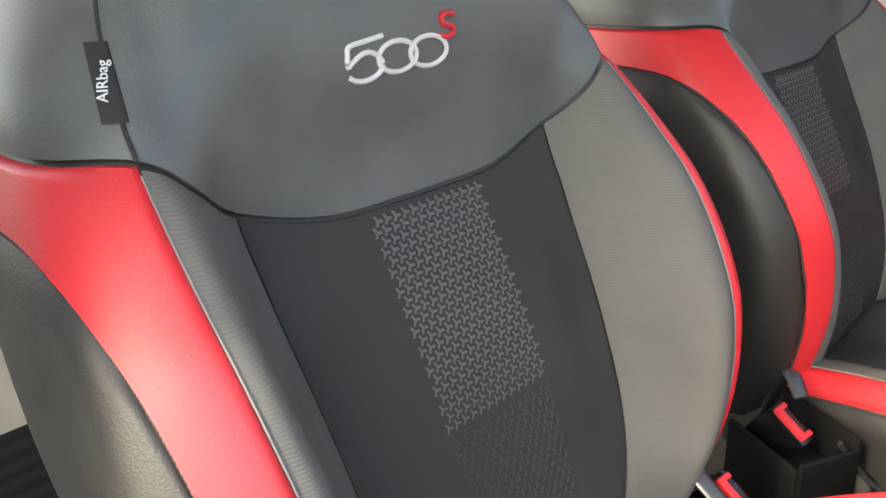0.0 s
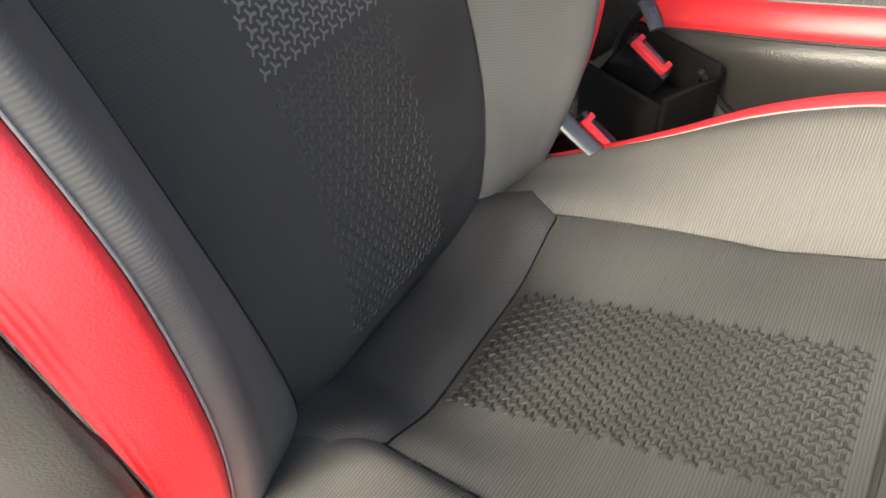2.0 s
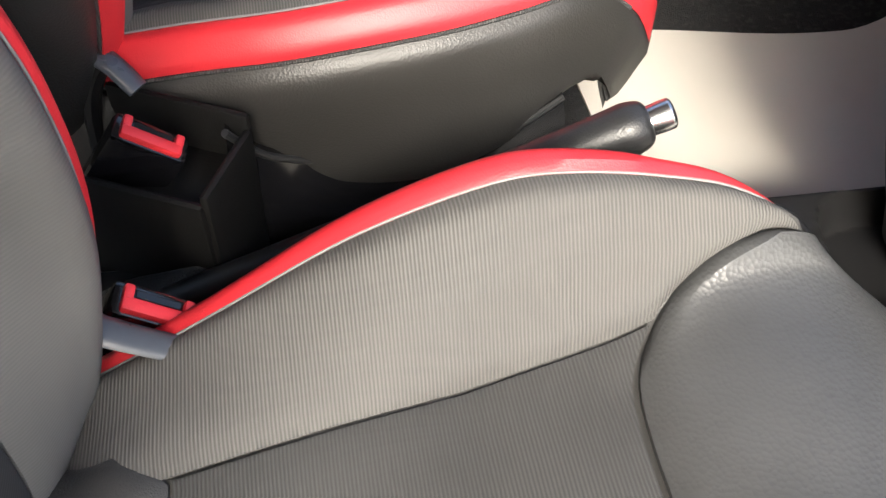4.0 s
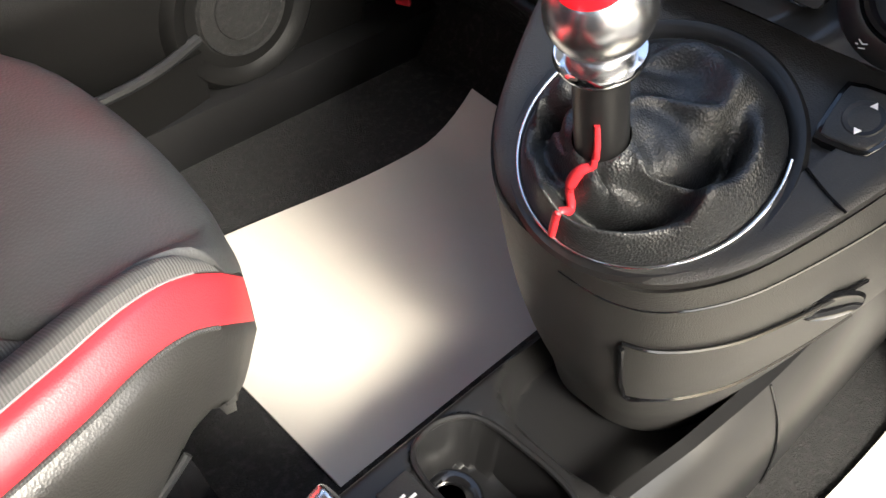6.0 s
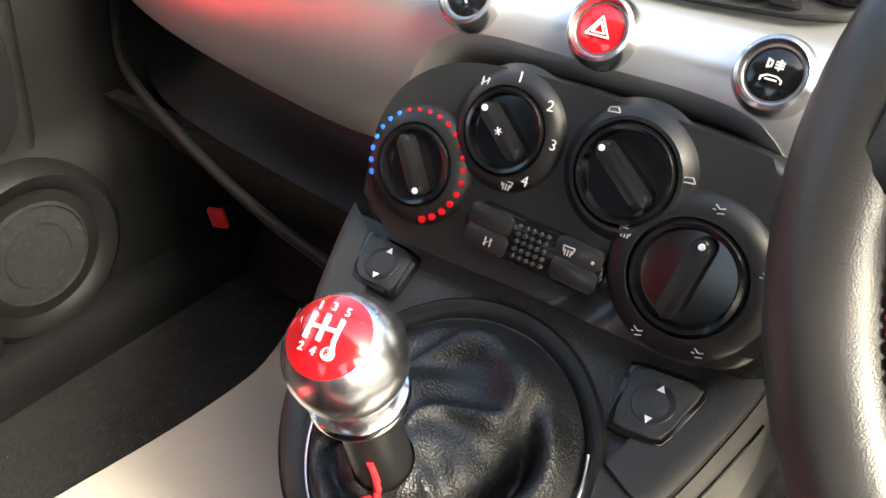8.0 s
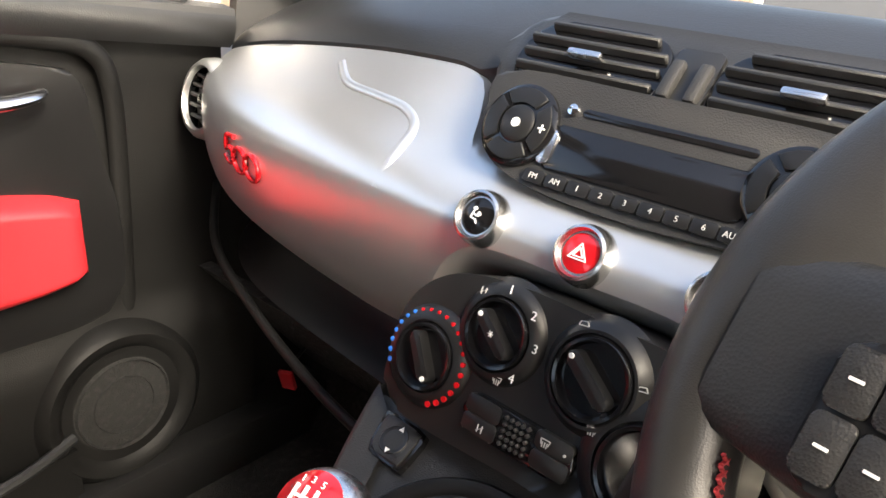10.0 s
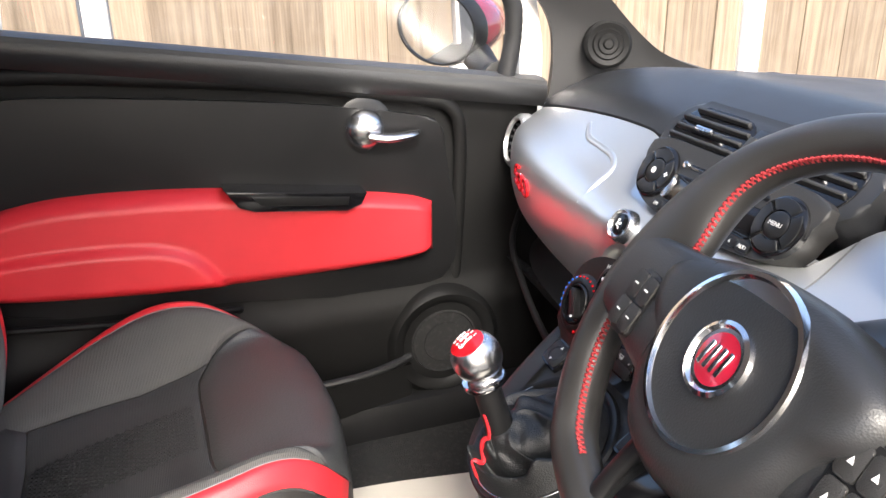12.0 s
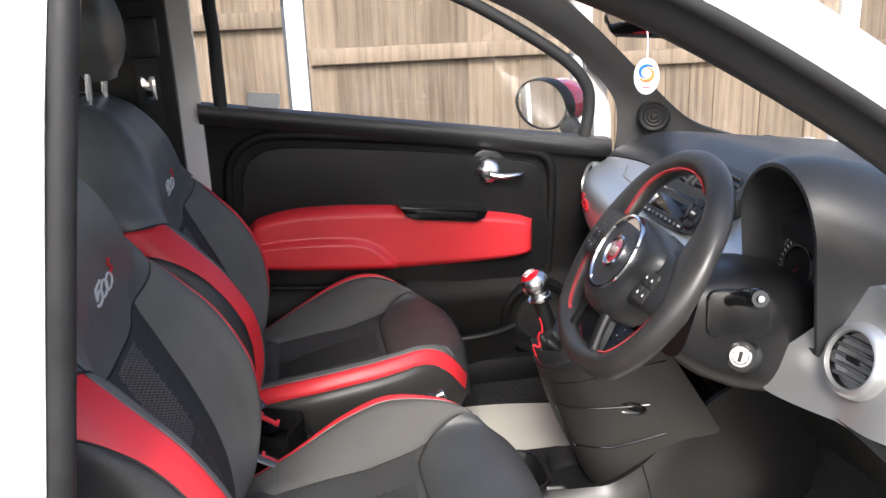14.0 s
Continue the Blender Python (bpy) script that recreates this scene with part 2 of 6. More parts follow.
def curve1(points, x):
    """Smooth value at x of a table of (x, value)."""
    if x <= points[0][0]:
        return points[0][1]
    for (a, p), (b, q) in zip(points, points[1:]):
        if x <= b:
            t = (x - a) / (b - a)
            return lerp(p, q, t * t * (3 - 2 * t)) if len(points) < 3 else lerp(p, q, t)
    return points[-1][1]


def text_mesh(words, size):
    cu = bpy.data.curves.new("words", "FONT")
    cu.body, cu.size, cu.align_x, cu.align_y, cu.extrude = words, size, "CENTER", "CENTER", 0.0003
    cu.resolution_u = 3
    ob = new("words", cu)
    me = bpy.data.meshes.new_from_object(ob.evaluated_get(bpy.context.evaluated_depsgraph_get()))
    bpy.data.objects.remove(ob)
    bm = bmesh.new()
    bm.from_mesh(me)
    bpy.data.meshes.remove(me)
    return bm


# ---- ground and fence ----
def ground():
    bm = bmesh.new()
    bmesh.ops.create_grid(bm, x_segments=40, y_segments=40, size=300)
    part("ground", bm, TARMAC, label="grey tarmac of the yard round the car")["kind"] = "structure"


FENCE_Y = 2.42


def fence():
    f = empty("fence", "weathered wooden panel fence between white concrete posts", "fence", at=(0, FENCE_Y, 0))
    xs = [-3.88, -2.545, -1.20, 0.145, 1.464, 2.837, 4.18, 5.52, 6.85]
    post = None
    for x in xs:
        bm = box(x - 0.041, x + 0.041, -0.05, 0.05, -0.02, 1.75, 0.012)
        part("post", bm, CONCRETE, f)
    rng = random.Random(4)
    for a, b in zip(xs, xs[1:]):
        step = 0.125 if a < 2.8 else 0.27
        n = max(1, round((b - a - 0.1) / step))
        drop = rng.uniform(-0.008, 0.008) + (0.185 if b < 0.2 else 0.018 if b < 1.6 else -0.055)
        for i in range(n):
            x0 = a + 0.055 + (b - a - 0.11) * i / n
            x1 = a + 0.055 + (b - a - 0.11) * (i + 1) / n
            z1 = 1.62 + rng.uniform(-0.006, 0.006)
            bm = box(x0 - 0.008, x1, -0.005 + rng.uniform(-0.004, 0.004), 0.013, 0.02, z1, 0)
            bm.verts.ensure_lookup_table()
            for v in bm.verts:
                if v.co.x < x0 and v.co.y < 0.005:
                    v.co.y -= 0.008
            part("board", bm, WOOD, f, smooth=False)
        for z in (0.35, 1.03):
            part("rail", box(a + 0.055, b - 0.055, -0.05, -0.014, z - 0.035 + drop, z + 0.035 + drop, 0.006), WOOD, f)


# ---- seats ----
def section(table, v):
    """The half cross-section of a seat at v, control point by control point."""
    return [tuple(curve1([(row[0], row[1 + k][c]) for row in table], v) for c in (0, 1)) for k in range(len(table[0]) - 1)]


def across(points, u):
    """A point at u on the smooth line through control points 0, 1, 2, ..."""
    u = min(max(u, 0.0), len(points) - 1.0001)
    i = int(u)
    t = u - i
    a, b, c, d = (Vector(points[max(i - 1, 0)]), Vector(points[i]), Vector(points[i + 1]), Vector(points[min(i + 2, len(points) - 1)]))
    if i == 0:
        a = Vector((-points[1][0], points[1][1]))
    return 0.5 * (2 * b + (c - a) * t + (2 * a - 5 * b + 4 * c - d) * t * t + (3 * b - a - 3 * c + d) * t**3)


def ease(points, v):
    """Catmull-Rom through (v, value) rows."""
    n = len(points)
    for i in range(n - 1):
        if v <= points[i + 1][0] or i == n - 2:
            (x1, p1), (x2, p2) = points[i], points[i + 1]
            t = min(max((v - x1) / (x2 - x1), 0), 1)
            x0, p0 = points[max(i - 1, 0)]
            x3, p3 = points[min(i + 2, n - 1)]
            m1 = (p2 - p0) / max(x2 - x0, 1e-6) * (x2 - x1)
            m2 = (p3 - p1) / max(x3 - x1, 1e-6) * (x2 - x1)
            return (2 * t**3 - 3 * t * t + 1) * p1 + (t**3 - 2 * t * t + t) * m1 + (3 * t * t - 2 * t**3) * p2 + (t**3 - t * t) * m2


# backrest, by height: front centre x, bolster crest x, insert half width, crest y, outer half width
BACK_C = [(0.46, -0.040), (0.52, -0.032), (0.60, -0.042), (0.70, -0.078), (0.80, -0.126), (0.86, -0.152), (0.95, -0.153), (1.03, -0.178), (1.09, -0.225), (1.12, -0.275)]
BACK_B = [(0.46, -0.032), (0.53, -0.006), (0.60, 0.011), (0.66, 0.013), (0.72, 0.002), (0.80, -0.040), (0.86, -0.092), (0.92, -0.148), (0.98, -0.190), (1.05, -0.222), (1.09, -0.25), (1.12, -0.28)]
BACK_WI = [(0.46, 0.11), (0.60, 0.135), (0.72, 0.147), (0.88, 0.155), (1.0, 0.14), (1.12, 0.09)]
BACK_WB = [(0.46, 0.185), (0.58, 0.203), (0.70, 0.216), (0.82, 0.224), (0.92, 0.213), (1.02, 0.18), (1.12, 0.12)]
BACK_WO = [(0.46, 0.225), (0.58, 0.255), (0.70, 0.272), (0.82, 0.268), (0.92, 0.245), (1.02, 0.205), (1.12, 0.14)]


def back_point(u, z, lift=0.0):
    c, b, wi, wb, wo = (ease(t, z) for t in (BACK_C, BACK_B, BACK_WI, BACK_WB, BACK_WO))
    r = -0.16 - 0.42 * (z - 0.5)
    pts = [(0, c - 0.004), (wi * 0.55, c - 0.003), (wi, c), (lerp(wi, wb, 0.6), lerp(c, b, 0.62) + 0.002), (wb, b), (wo - 0.003, b - 0.035), (wo + 0.004, b - 0.085), (wo - 0.004, r + 0.03), (wo - 0.05, r), (0, r - 0.01)]
    s = -1 if u < 0 else 1
    q = across(pts, abs(u))
    e = across(pts, abs(u) + 0.02) - across(pts, max(abs(u) - 0.02, 0))
    n = Vector((-e.y, e.x)).normalized() if e.length > 1e-6 else Vector((0, 1))
    q = q + lift * Vector((n.x, n.y))
    return Vector((q.y, s * q.x, z))


CUSH_C = [(-0.09, 0.430), (-0.03, 0.450), (0.035, 0.471), (0.12, 0.497), (0.21, 0.519), (0.27, 0.534), (0.31, 0.550), (0.36, 0.560), (0.40, 0.557), (0.425, 0.546), (0.44, 0.530), (0.447, 0.49), (0.45, 0.45)]
CUSH_B = {
    "driver_seat": [(-0.09, 0.450), (-0.03, 0.482), (0.03, 0.508), (0.09, 0.538), (0.15, 0.573), (0.22, 0.603), (0.26, 0.608), (0.31, 0.604), (0.36, 0.596), (0.40, 0.575), (0.425, 0.544), (0.44, 0.525), (0.447, 0.505), (0.45, 0.490)],
    "passenger_seat": [(-0.09, 0.500), (-0.03, 0.528), (0.03, 0.545), (0.10, 0.559), (0.18, 0.572), (0.24, 0.580), (0.30, 0.588), (0.35, 0.591), (0.39, 0.582), (0.425, 0.556), (0.44, 0.525), (0.447, 0.505), (0.45, 0.490)],
    "door_side": [(-0.09, 0.450), (-0.03, 0.490), (0.03, 0.524), (0.09, 0.556), (0.15, 0.588), (0.21, 0.614), (0.26, 0.622), (0.31, 0.614), (0.36, 0.592), (0.40, 0.564), (0.425, 0.540), (0.44, 0.522), (0.447, 0.505), (0.45, 0.490)],
}
BUILT = ["driver_seat"]
CUSH_WI = [(-0.09, 0.10), (0.0, 0.115), (0.27, 0.147), (0.40, 0.15), (0.45, 0.11)]
CUSH_WB = [(-0.09, 0.175), (-0.03, 0.190), (0.05, 0.205), (0.12, 0.216), (0.22, 0.217), (0.30, 0.207), (0.36, 0.197), (0.40, 0.187), (0.43, 0.175), (0.45, 0.14)]
CUSH_WO = [(x, w + 0.025) for x, w in CUSH_WB]


def cushion_point(u, x, lift=0.0):
    crest = "door_side" if BUILT[0] == "passenger_seat" and u > 0 else BUILT[0]
    c, b, wi, wb, wo = (ease(t, x) for t in (CUSH_C, CUSH_B[crest], CUSH_WI, CUSH_WB, CUSH_WO))
    low = min(0.40 + 0.45 * max(0, x - 0.24), b - 0.035)
    rise = 0.030 * min(1, max(0, 1 - (x - 0.03) / 0.16))
    pts = [(0, c), (wi * 0.55, c + 0.12 * rise), (wi, c + 0.003 + rise), (lerp(wi, wb, 0.55), lerp(c + rise, b, 0.6) + 0.003), (wb, b), (wo - 0.002, b - 0.03), (wo + 0.004, b - 0.075), (wo - 0.006, low), (wo - 0.05, low - 0.03), (0, low - 0.03)]
    s = -1 if u < 0 else 1
    q = across(pts, abs(u))
    e = across(pts, abs(u) + 0.02) - across(pts, max(abs(u) - 0.02, 0))
    n = Vector((-e.y, e.x)).normalized() if e.length > 1e-6 else Vector((0, 1))
    q = q + lift * Vector((n.x, n.y))
    if x > 0.29:
        x = 0.29 + (x - 0.29) * (1.08 - 0.58 * min(1, abs(q.x) / 0.262) ** 2.4)
        if abs(u) > 5:
            x -= 0.45 * (x - 0.29) * min(1, (abs(u) - 5) / 2.5)
    return Vector((x, s * q.x, q.y))


def panel(point, u0, u1, v0, v1, nu, nv, puff=0.004, base=0.004, deep=0.012):
    """An upholstery panel over a seat's surface between u0 and u1 and between v0(u) and v1(u), with its edges drawn in."""
    def at(a, b, lift):
        u = lerp(u0, u1, a)
        return point(u, lerp(v0(u) if callable(v0) else v0, v1(u) if callable(v1) else v1, b), lift)
    def lift(a, b):
        ea, eb = min(a, 1 - a) * nu, min(b, 1 - b) * nv
        k = min(1.0, min(ea, eb) / 2.0)
        return base + puff * math.sin(k * math.pi / 2)
    bm = bmesh.new()
    top = [[bm.verts.new(at(i / nu, j / nv, lift(i / nu, j / nv))) for j in range(nv + 1)] for i in range(nu + 1)]
    low = [[bm.verts.new(at(i / nu, j / nv, -deep)) for j in range(nv + 1)] for i in range(nu + 1)]
    for i in range(nu):
        for j in range(nv):
            bm.faces.new((top[i][j], top[i + 1][j], top[i + 1][j + 1], top[i][j + 1]))
            bm.faces.new((low[i][j], low[i][j + 1], low[i + 1][j + 1], low[i + 1][j]))
    rim = [(i, 0) for i in range(nu)] + [(nu, j) for j in range(nv)] + [(i, nv) for i in range(nu, 0, -1)] + [(0, j) for j in range(nv, 0, -1)]
    for (a, b), (c, d) in zip(rim, rim[1:] + rim[:1]):
        bm.faces.new((top[a][b], low[a][b], low[c][d], top[c][d]))
    return bm


def leather_edge(u):
    a = abs(u)
    return ease([(0, 0.832), (1, 0.835), (2, 0.855), (3, 0.886), (4, 0.905), (5, 0.906), (9, 0.90)], a)


def side_edge(u):
    """Upper edge of the dark side panel, under the sweep of the red stripe."""
    return ease([(4.02, 0.47), (4.42, 0.475), (4.52, 0.590), (4.62, 0.700), (4.75, 0.782), (4.98, 0.826), (5.4, 0.850), (6.2, 0.862), (7.4, 0.862)], abs(u))


def pad_edge(u):
    return ease([(0, 0.275), (1.4, 0.277), (2, 0.297), (2.5, 0.330), (3, 0.368), (4, 0.427), (5, 0.434)], abs(u))


def woven(s):
    """Rows of small three-armed marks woven into the middle of the seat."""
    for point, a0, a1, half, ease_w, lift in ((back_point, 0.680, 0.833, 0.052, BACK_WI, 0.0068), (back_point, 0.50, 0.679, 0.052, BACK_WI, 0.0071), (cushion_point, 0.040, 0.262, 0.054, CUSH_WI, 0.0077)):
        # upper backrest rows take the painted sheen tone, lower rows the shaded one
        mat = WEAVE_BLACK if point is cushion_point else WEAVE_SHEEN if a0 > 0.67 else WEAVE_SHADED
        verts, faces = [], []
        pitch = 0.0078
        rows, cols = int((a1 - a0) / (pitch * 0.86)), int(2 * half / pitch)
        for r in range(rows):
            v = a0 + (r + 0.5) * pitch * 0.86
            if mat is WEAVE_SHEEN:
                fade = min(1, 0.25 + (v - a0) / 0.09)
            elif point is back_point:
                fade = 0.5
            else:
                fade = min(1, 0.15 + (a1 - v) / 0.10)
            for c in range(cols):
                y = -half + (c + 0.5 + 0.5 * (r % 2)) * pitch
                u = 2.0 * y / ease(ease_w, v)
                o = point(u, v, lift)
                du = (point(u + 0.02, v, lift) - o).normalized()
                dv = (point(u, v + 0.002, lift) - o).normalized()
                nn = du.cross(dv)
                if (nn.x if point is back_point else nn.z) < 0:
                    nn = -nn
                for ang in (90, 210, 330):
                    a = radians(ang + 26)
                    d = du * math.cos(a) + dv * math.sin(a)
                    w = nn.cross(d) * 0.0012
                    q = len(verts)
                    e = o + d * pitch * 0.55
                    h = nn * 0.0009 * fade
                    lo = nn * -0.0006
                    verts += [o + w + lo, o - w + lo, e - w + lo, e + w + lo, o + w * 0.6 + h, o - w * 0.6 + h, e - w * 0.6 + h, e + w * 0.6 + h]
                    faces += [(q + 4, q + 5, q + 6, q + 7), (q, q + 4, q + 7, q + 3), (q + 1, q + 2, q + 6, q + 5), (q + 2, q + 3, q + 7, q + 6)]
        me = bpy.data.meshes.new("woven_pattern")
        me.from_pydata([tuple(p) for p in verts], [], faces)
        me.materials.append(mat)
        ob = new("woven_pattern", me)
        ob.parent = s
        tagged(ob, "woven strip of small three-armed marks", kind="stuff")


def seat(name, label, y):
    BUILT[0] = name
    s = empty(name, label, "car seat", "front seats", at=(0, y, 0))
    # backrest
    part("backrest_core", panel(back_point, -8.99, 8.99, 0.46, 1.12, 72, 40, 0, 0, 0.02), SIDE, s)
    part("backrest_insert", panel(back_point, -1.98, 1.98, 0.475, lambda u: leather_edge(u) - 0.002, 24, 40, 0.003), FABRIC_BACK, s, "black ribbed fabric insert")
    for k in (-1, 1):
        brim = 3.90 if name == "passenger_seat" and k > 0 else 4.0
        part("backrest_bolster", panel(back_point, k * 2.02, k * (brim - 0.02), 0.475, lambda u: leather_edge(u) - 0.002, 14, 40, 0.006), GREY_BACK, s, "grey ribbed fabric bolster")
        part("red_stripe", panel(back_point, k * (brim + 0.02), k * 7.3, lambda u: side_edge(u) + 0.002 if abs(u) > 4.42 else 0.47, lambda u: leather_edge(u) - 0.002, 66, 40, 0.004), RED, s, "red vinyl stripe")
        part("side_panel", panel(back_point, k * 4.46, k * 7.3, 0.47, lambda u: side_edge(u) - 0.002, 26, 36, 0.004), SIDE, s, "dark grey vinyl side")
    part("shoulder_panel", panel(back_point, -7.3, 7.3, lambda u: leather_edge(u) + 0.002, 1.118, 60, 20, 0.005), LEATHER, s, "black leather shoulder panel")
    # cushion
    part("cushion_core", panel(cushion_point, -8.99, 8.99, -0.09, 0.45, 72, 40, 0, 0, 0.02), SIDE, s)
    part("cushion_insert", panel(cushion_point, -1.98, 1.98, lambda u: 0.034 + 0.001 * abs(u) ** 2, lambda u: pad_edge(u) - 0.002, 24, 30, 0.003), FABRIC, s, "black ribbed fabric insert")
    part("cushion_roll", panel(cushion_point, -2.6, 2.6, -0.085, lambda u: 0.032 + 0.001 * min(abs(u), 2) ** 2 - 0.05 * max(0, abs(u) - 2), 24, 12, 0.009), PLAINCLOTH, s, "black fabric roll")
    for k in (-1, 1):
        edge = 3.84 if k > 0 else 4.04
        part("cushion_bolster", panel(cushion_point, k * 2.02, k * (edge - 0.02), -0.02, lambda u: pad_edge(u) - 0.002, 14, 36, 0.006), GREY, s, "grey ribbed fabric bolster")
        part("cushion_stripe", panel(cushion_point, k * (edge + 0.02), k * 4.86, -0.06, 0.4485, 8, 48, 0.004), RED, s, "red vinyl stripe")
        part("cushion_side", panel(cushion_point, k * 4.90, k * 7.0, -0.06, 0.4485, 14, 40, 0.004), SIDE, s, "dark grey vinyl side")
        part("seam_thread", tube([cushion_point(k * edge, lerp(-0.05, 0.405, i / 24), 0.0045) for i in range(25)], 0.0008, 6, steps=2), SEAM, s, "pale seam thread")
    part("front_pad", panel(cushion_point, -4.02, 3.82, lambda u: pad_edge(u) + 0.002, 0.449, 48, 26, 0.006), PAD, s, "black leather thigh pad")
    # headrest
    rings = []
    for i in range(17):
        t = i / 16
        z = lerp(1.155, 1.36, t)
        k = math.sin(math.pi * min(max(t, 0.04), 0.96)) ** 0.4
        cx = -0.250 - 0.02 * t
        rings.append([(cx + 0.055 * k * math.copysign(abs(math.cos(a)) ** 0.7, math.cos(a)), 0.135 * k * math.copysign(abs(math.sin(a)) ** 0.6, math.sin(a)), z) for a in (2 * math.pi * j / 32 for j in range(32))])
    part("headrest", loft(rings), LEATHER, s, "black leather headrest")
    for k in (-1, 1):
        part("headrest_post", tube([(-0.268, k * 0.07, 1.06), (-0.258, k * 0.07, 1.19)], 0.006, 12), CHROME, s, "chrome post")
    # seams, emblem, tag, woven pattern
    for k in (-1, 1):
        part("seam_thread", tube([back_point(k * 4.0, lerp(0.48, 0.900, i / 24), 0.0045) for i in range(25)], 0.0008, 6, steps=2), SEAM, s, "pale seam thread")
        part("seam_cord", tube([back_point(k * (4.43 + 2.6 * (i / 40) ** 2), max(0.48, side_edge(4.43 + 2.6 * (i / 40) ** 2)), 0.0045) for i in range(41)], 0.0018, 6, steps=2), FABRIC, s, "dark seam cord")
        part("seam_cord", tube([cushion_point(k * 4.88, lerp(-0.05, 0.415, i / 24), 0.0045) for i in range(25)], 0.0018, 6, steps=2), FABRIC, s, "dark seam cord")
    def on_back(y, z, h=0.0):
        u = 2.0 * y / ease(BACK_WI, z) * 0.95
        p = back_point(u, z, 0.0095 + h)
        return p
    EY, EZ = -0.002, 0.936
    def stroke(pts, mat, r, name, label):
        part(name, tube([on_back(EY + a, EZ + b, 0.0002) for a, b in pts], r, 8, steps=4), mat, s, label)
    # three linked strokes: an open bow with a flat top bar, then two flattened rings
    stroke([(-0.021, 0.0135), (-0.036, 0.0115), (-0.0495, 0.0095), (-0.0515, 0.003), (-0.052, -0.0035), (-0.047, -0.0005), (-0.039, 0.0035), (-0.031, 0.0035), (-0.024, -0.0015), (-0.023, -0.0075), (-0.029, -0.0125), (-0.038, -0.0145), (-0.046, -0.0135), (-0.051, -0.0105)], THREAD, 0.0019, "emblem_stroke", "white embroidered emblem stroke")
    for cx in (-0.009, 0.0195):
        stroke([(cx + 0.0170 * math.cos(radians(q)), 0.0105 * math.sin(radians(q)) - 0.002) for q in range(0, 361, 20)], THREAD, 0.0019, "emblem_stroke", "white embroidered emblem stroke")
    stroke([(0.046, 0.021), (0.039, 0.022), (0.034, 0.0195), (0.036, 0.015), (0.043, 0.0125), (0.044, 0.008), (0.038, 0.0055), (0.031, 0.007)], RED, 0.0024, "emblem_swirl", "red embroidered swirl")
    side = -1 if y < 0 else 1
    tag = [[back_point(side * uu, zz, 0.0105) for uu in (3.92, 4.22)] for zz in (0.926, 0.966)]
    part("airbag_tag", sheet(lambda a, b: tag[0][0].lerp(tag[0][1], a).lerp(tag[1][0].lerp(tag[1][1], a), b), 2, 4, (0.0, -side * 0.002, 0)), RUBBER, s, "small black cloth tag")
    n = Vector((0.78, side * 0.62, 0.0))
    c0 = (tag[0][0] + tag[0][1] + tag[1][0] + tag[1][1]) / 4
    nn = (tag[0][1] - tag[0][0]).cross(tag[1][0] - tag[0][0]).normalized()
    if nn.x < 0:
        nn = -nn
    part("tag_lettering", moved(text_mesh("AIRbag", 0.0088), facing(c0 + nn * 0.0012, nn) @ pose(0, 0, 0, 0, 0, 90)), LETTER, s, "pale woven lettering")
    part("shoulder_seam", tube([back_point(side * 3.98, lerp(0.907, 1.10, i / 12), 0.0088) for i in range(13)], 0.0014, 6, steps=2), FABRIC, s, "dark shoulder seam")
    woven(s)
    # recline hinge covers
    for k in (side,):
        part("hinge_cover", lathe([(0.0, 0.018), (0.03, 0.017), (0.036, 0.012), (0.045, 0.013), (0.058, 0.008), (0.064, -0.01)], facing((-0.095, k * 0.262, 0.555), (0, k, 0.05)), 40), SIDE, s, "round grey hinge cover")
    part("seat_base", box(-0.08, 0.33, -0.20, 0.20, 0.29, 0.395, 0.015), DARK, s, "black plastic seat base")
    return s


